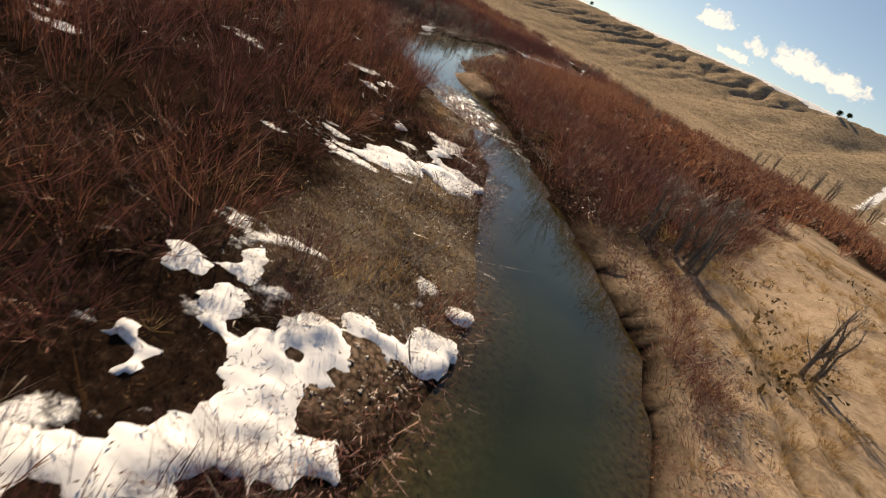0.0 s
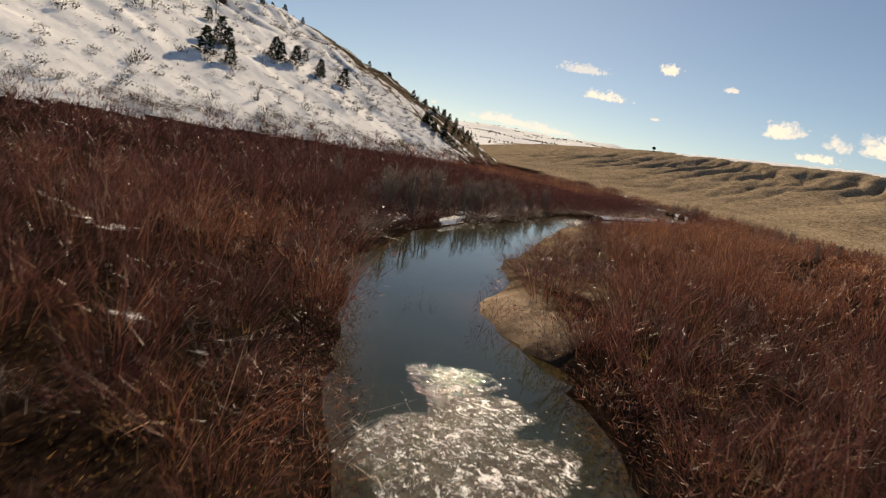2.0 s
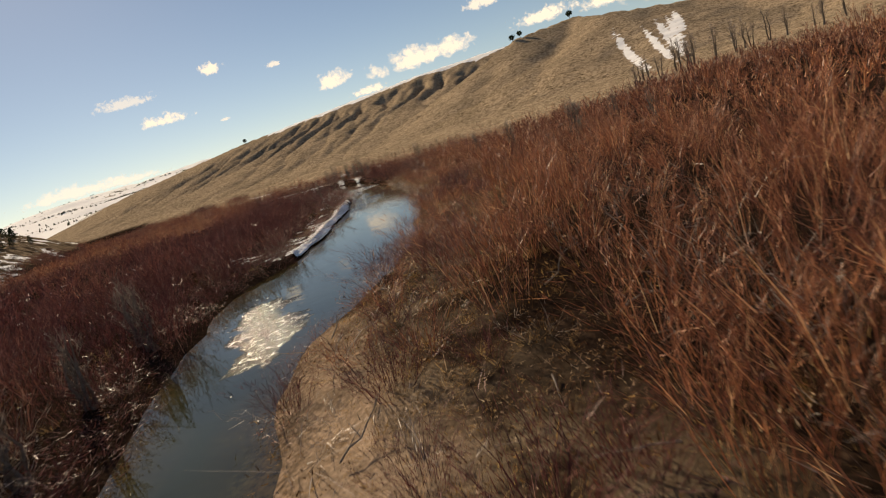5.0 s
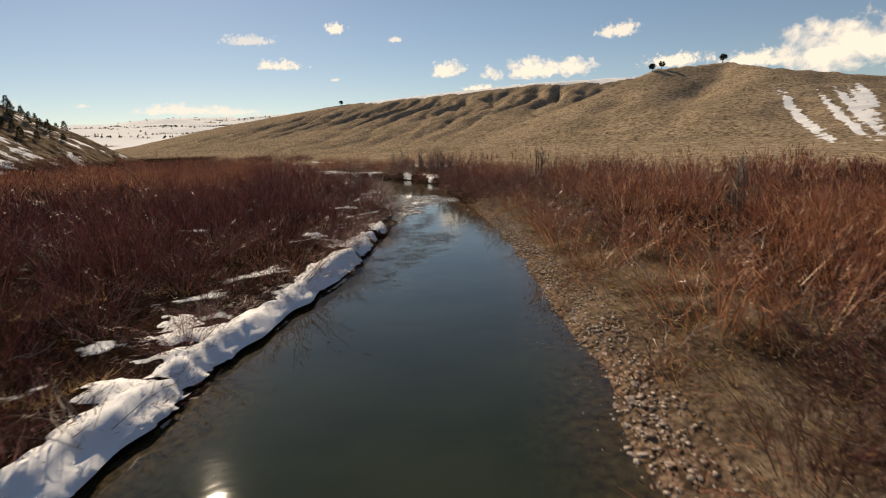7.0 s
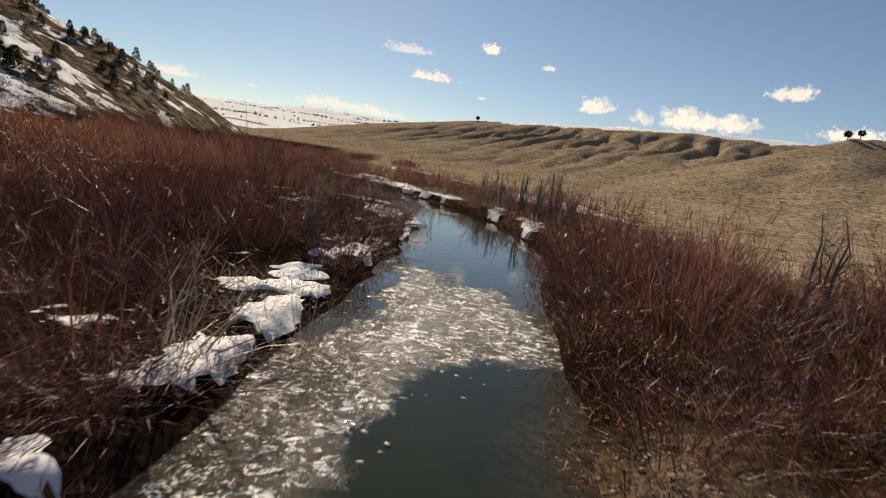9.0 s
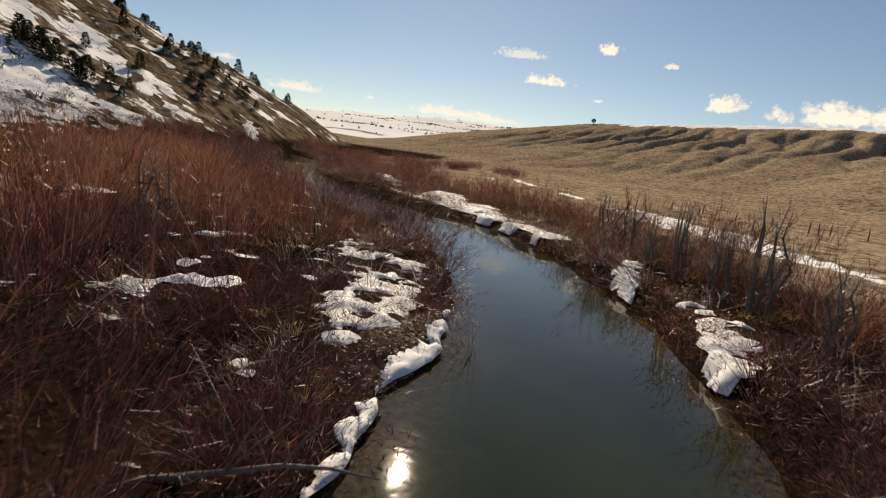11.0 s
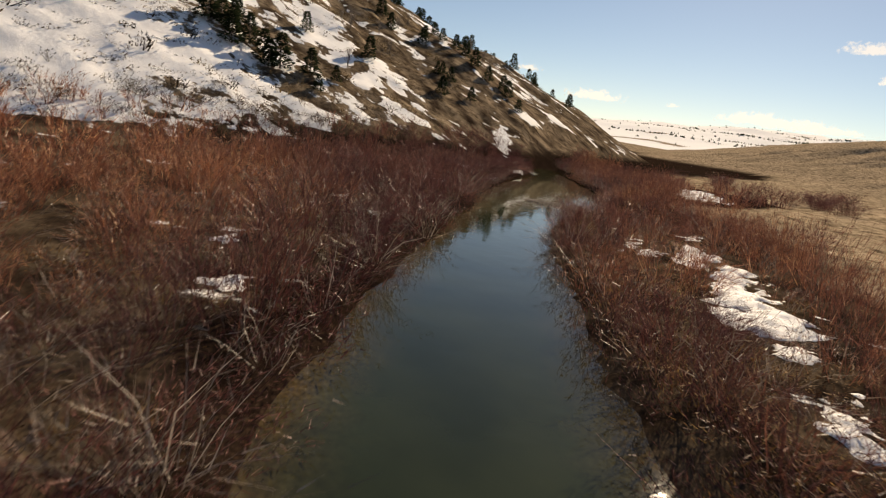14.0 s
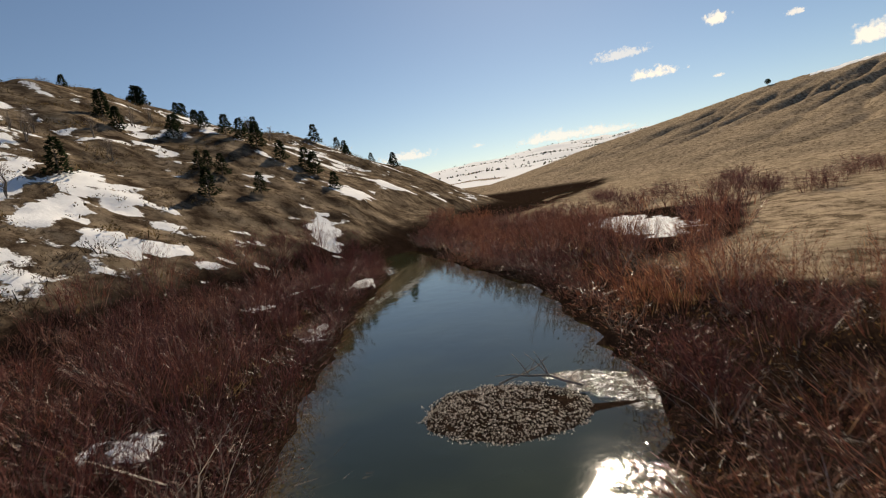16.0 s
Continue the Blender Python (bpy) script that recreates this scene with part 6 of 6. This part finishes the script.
sz = ground_height(shore[:, 0], shore[:, 1])
stone_count = 0
for k, ((x, y), z) in enumerate(zip(shore, sz)):
    if z < -0.22 or stone_count >= 300:
        continue
    s = 0.04 + 0.09 * rr.uniform(0, 1) ** 2.5
    ob = new("stone", STONES[k % 7])
    ob.matrix_world = Matrix.LocRotScale((x, y, max(z, -0.06) + 0.02 * s), Euler((rr.normal(0, 0.2), rr.normal(0, 0.2), rr.uniform(0, 6.28))), (s, s, s))
    ob.parent = ground
    stone_count += 1


def pebble_field(name, spots, label, seed, low=0.03, high=0.10):
    """Shingle: many small stones as one mesh."""
    r = np.random.default_rng(seed)
    form = []
    for me in STONES[:4]:
        v = np.array([list(q.co) for q in me.vertices])
        form.append((v, np.array([list(p.vertices) for p in me.polygons])))
    vs, fs, count = [], [], 0
    for x, y, z in spots:
        v, f = form[r.integers(0, 4)]
        s, t = r.uniform(low, high), r.uniform(0, 6.28)
        c, sn = math.cos(t) * s, math.sin(t) * s
        vs.append(np.column_stack([v[:, 0] * c - v[:, 1] * sn + x, v[:, 0] * sn + v[:, 1] * c + y, v[:, 2] * s + z + 0.2 * s]))
        fs.append(f + count)
        count += len(v)
    return tagged(new(name, quick_mesh(name, np.vstack(vs), np.vstack(fs), PEBBLE)), label, "shingle", kind="stuff")


def island_material(name):
    mat = bpy.data.materials.new(name)
    n, l, b = tree(mat)
    g = n.new("ShaderNodeNewGeometry")
    col = ramp(n, l, g.outputs["Random Per Island"], [(0.0, (0.17, 0.135, 0.105)), (0.5, (0.33, 0.265, 0.21)), (0.85, (0.45, 0.365, 0.30)), (1.0, (0.58, 0.51, 0.44))])
    l.new(col, b.inputs["Base Color"])
    b.inputs["Roughness"].default_value = 0.6
    return mat


PEBBLE = island_material("shingle")


def in_spots(spots, per, seed, top):
    r = np.random.default_rng(seed)
    out = []
    for sx, sy, a, b, turn in spots:
        n = int(per * a * b)
        t, q, g = radians(turn), np.sqrt(r.uniform(0, 1.25, n)), r.uniform(0, 6.28, n)
        u, v = a * q * np.cos(g), b * q * np.sin(g)
        out.append(np.column_stack([sx + u * math.cos(t) - v * math.sin(t), sy + u * math.sin(t) + v * math.cos(t)]))
    p = np.vstack(out)
    z = ground_height(p[:, 0], p[:, 1])
    keep = z > -0.2
    return np.column_stack([p, np.maximum(z, top)])[keep]


pebble_field("island_shingle", in_spots([(-64.2, 137.0, 2.5, 2.1, 138), (-67.4, 136.2, 1.3, 0.5, 160)], 800, 920, -0.03), "low shingle island of small grey and tan stones", 921, 0.014, 0.042)
pebble_field("bank_shingle", in_spots(GRAVEL[2:5] + GRAVEL[8:14] + [(3.0, 12, 12, 0.8, 88), (3.2, 33, 10, 0.7, 93), (1.4, -2, 5, 0.8, 80)], 130, 922, -0.03), "loose grey-brown shingle on the river margin", 923, 0.02, 0.065)
riffle_stones = []
r = np.random.default_rng(924)
for sx, sy, a, b, turn in RIFFLE[:2] + RIFFLE[3:6] + RIFFLE[8:11]:
    n = int(30 * a * b)
    t, q, g = radians(turn), np.sqrt(r.uniform(0, 1.0, n)), r.uniform(0, 6.28, n)
    u, v = a * q * np.cos(g), b * q * np.sin(g)
    riffle_stones.append(np.column_stack([sx + u * math.cos(t) - v * math.sin(t), sy + u * math.sin(t) + v * math.cos(t), r.uniform(-0.06, -0.02, n)]))
riffle_stones = np.vstack(riffle_stones)
rd, _ = river(riffle_stones[:, 0], riffle_stones[:, 1])
pebble_field("riffle_stones", riffle_stones[rd < 0.2], "wet stones breaking the surface of a riffle", 925, 0.03, 0.09)


# ------------------------------------------------------------ fallen branches and drift logs
DRIFT = dull("bleached_wood", [(0.3, (0.16, 0.13, 0.11)), (0.6, (0.30, 0.26, 0.22)), (0.8, (0.46, 0.41, 0.36))], 12.0, 0.85)


def branch_mesh(seed, length=1.8):
    q = random.Random(seed)
    way = Vector((1, 0, 0.15))
    pts, p = [Vector((0, 0, 0.03))], Vector((0, 0, 0.03))
    for k in range(5):
        way = (way + Vector((0, q.gauss(0, 0.35), q.gauss(0.05, 0.22)))).normalized()
        p = p + way * length / 5
        p.z = max(p.z, 0.02)
        pts.append(p.copy())
    pieces = [tube(pts, [0.030, 0.027, 0.023, 0.018, 0.012, 0.005], 6)]
    for k in range(5):
        a = pts[q.randint(1, 4)]
        d = Vector((q.uniform(0.2, 1), q.gauss(0, 0.8), abs(q.gauss(0.3, 0.4)))).normalized() * length * q.uniform(0.15, 0.4)
        pieces.append(tube([a, a + d * 0.5 + Vector((0, 0, 0.03)), a + d], [0.012, 0.009, 0.003], 5))
    v, f = joined(pieces)
    return mesh_of("fallen_branch", v, f, DRIFT, True)


BRANCHES = [branch_mesh(940 + k) for k in range(7)]
litter = scatter(900, (-100, 30, -120, 165), 110, lambda x, y, d, right, z: 0.30 + 0 * x, 0.1, 9)
r = np.random.default_rng(941)
for k, (x, y, z, d) in enumerate(litter[:150]):
    s = r.uniform(0.4, 0.85)
    ob = new("fallen_branch", BRANCHES[k % 7])
    ob.matrix_world = Matrix.LocRotScale((x, y, z + r.uniform(0.0, 0.35)), Euler((r.normal(0, 0.2), r.normal(-0.12, 0.3), r.uniform(0, 6.28))), (s, s, s))
    tagged(ob, "bleached bent dead branch among the willows", "branch", "dead branches on the banks")
litter = along_bank(700, 118, lambda x, y, d, right, z: np.where(right, 0.5, 0.0), 1.2, 8, -64, 44)
for k, (x, y, z, d) in enumerate(litter[:46]):
    s = r.uniform(0.5, 1.0)
    ob = new("fallen_branch", BRANCHES[k % 7])
    ob.matrix_world = Matrix.LocRotScale((x, y, z + r.uniform(0.05, 0.3)), Euler((r.normal(0, 0.2), r.normal(-0.1, 0.2), r.uniform(0, 6.28))), (s, s, s))
    tagged(ob, "bleached forked branch lying in dead grass", "branch", "dead branches on the banks")
for x, y, z, turn, s, label in ((-65.3, 138.6, 0.06, 20, 1.0, "forked grey branch stranded on the shingle island"), (-62.6, 138.9, 0.10, 150, 1.3, "waterlogged drift log on the shingle island"),
                                (-8.5, -38.5, 0.35, -20, 1.8, "pale dead limb leaning over the water"), (-8.0, -41.0, 0.3, 10, 1.6, "pale dead limb leaning over the water"),
                                (-51.6, 139.5, 0.9, 100, 1.8, "bleached drift log on the bank"), (-50.3, 137.5, 0.9, 60, 1.6, "bleached drift log on the bank"), (-8.6, 60.5, 0.3, -30, 1.5, "dead branch standing in the shallows")):
    ob = new("drift_log", BRANCHES[int(abs(x * 7)) % 7])
    ob.matrix_world = Matrix.LocRotScale((x, y, z), Euler((0, -0.1, radians(turn))), (s, s * 1.3, s * 1.3))
    tagged(ob, label, "driftwood")


# ------------------------------------------------------------ fence posts at the edge of the pasture
WOOD = dull("weathered_post", [(0.3, (0.07, 0.055, 0.045)), (0.7, (0.19, 0.155, 0.125))], 14.0)
def post_mesh(seed):
    q = random.Random(seed)
    v, f = tube([(0, 0, -0.2), (q.gauss(0, 0.02), 0, 0.6), (q.gauss(0, 0.04), q.gauss(0, 0.04), 1.35)], [0.085, 0.08, 0.07], 8)
    return mesh_of("fence_post", v, f, WOOD, True)


POSTS = [post_mesh(960 + k) for k in range(3)]
for k, (x, y) in enumerate([(10.6, 141.2), (11.6, 141.0), (12.8, 140.6), (16.5, 139.5), (20.5, 138.2), (24.6, 136.8), (6.5, 142.6), (2.3, 144.0), (-1.9, 145.4), (-6.1, 146.9)]):
    ob = new("fence_post", POSTS[k % 3])
    ob.matrix_world = pose(x, y, land(x, y), 0, 0, 40 * k)
    tagged(ob, "weathered grey wooden fence post on the pasture", "post", "fence posts on the pasture")


# ------------------------------------------------------------ dark rock rim along the crest of the western hill
ROCK = dull("dark_rock", [(0.3, (0.03, 0.026, 0.022)), (0.6, (0.08, 0.068, 0.056)), (0.8, (0.14, 0.12, 0.10))], 1.2, 0.9)
def crag_mesh(seed):
    q = random.Random(seed)
    bm = bmesh.new()
    bmesh.ops.create_icosphere(bm, subdivisions=2, radius=1.0)
    for v in bm.verts:
        k = 0.8 + 0.35 * noise.noise(v.co * 1.7 + Vector((seed, 0, 0))) + 0.2 * noise.noise(v.co * 4 + Vector((0, seed, 0)))
        v.co = Vector((round(v.co.x * 4.2 * k, 1), v.co.y * 2.2 * k, v.co.z * 1.9 * k))
    me = bpy.data.meshes.new("rock_outcrop")
    bm.to_mesh(me)
    bm.free()
    me.materials.append(ROCK)
    return me


CRAGS = [crag_mesh(970 + k) for k in range(4)]
r = np.random.default_rng(971)
for k in range(34):
    t = r.uniform(0, 1)
    x, y = -156 - 40 * t + r.normal(0, 2.0), 18 + 62 * t
    if k > 25:
        x, y = -218 + r.normal(0, 4), 150 + r.normal(0, 9)
    ob = new("rock_outcrop", CRAGS[k % 4])
    s = r.uniform(1.1, 2.0)
    ob.matrix_world = Matrix.LocRotScale((x, y, land(x, y) + 0.3), Euler((0, 0, radians(95) + r.normal(0, 0.3))), (s, s, s))
    tagged(ob, "dark weathered rock ledge on the snowy crest", "rock", "rock ledges on the crest")
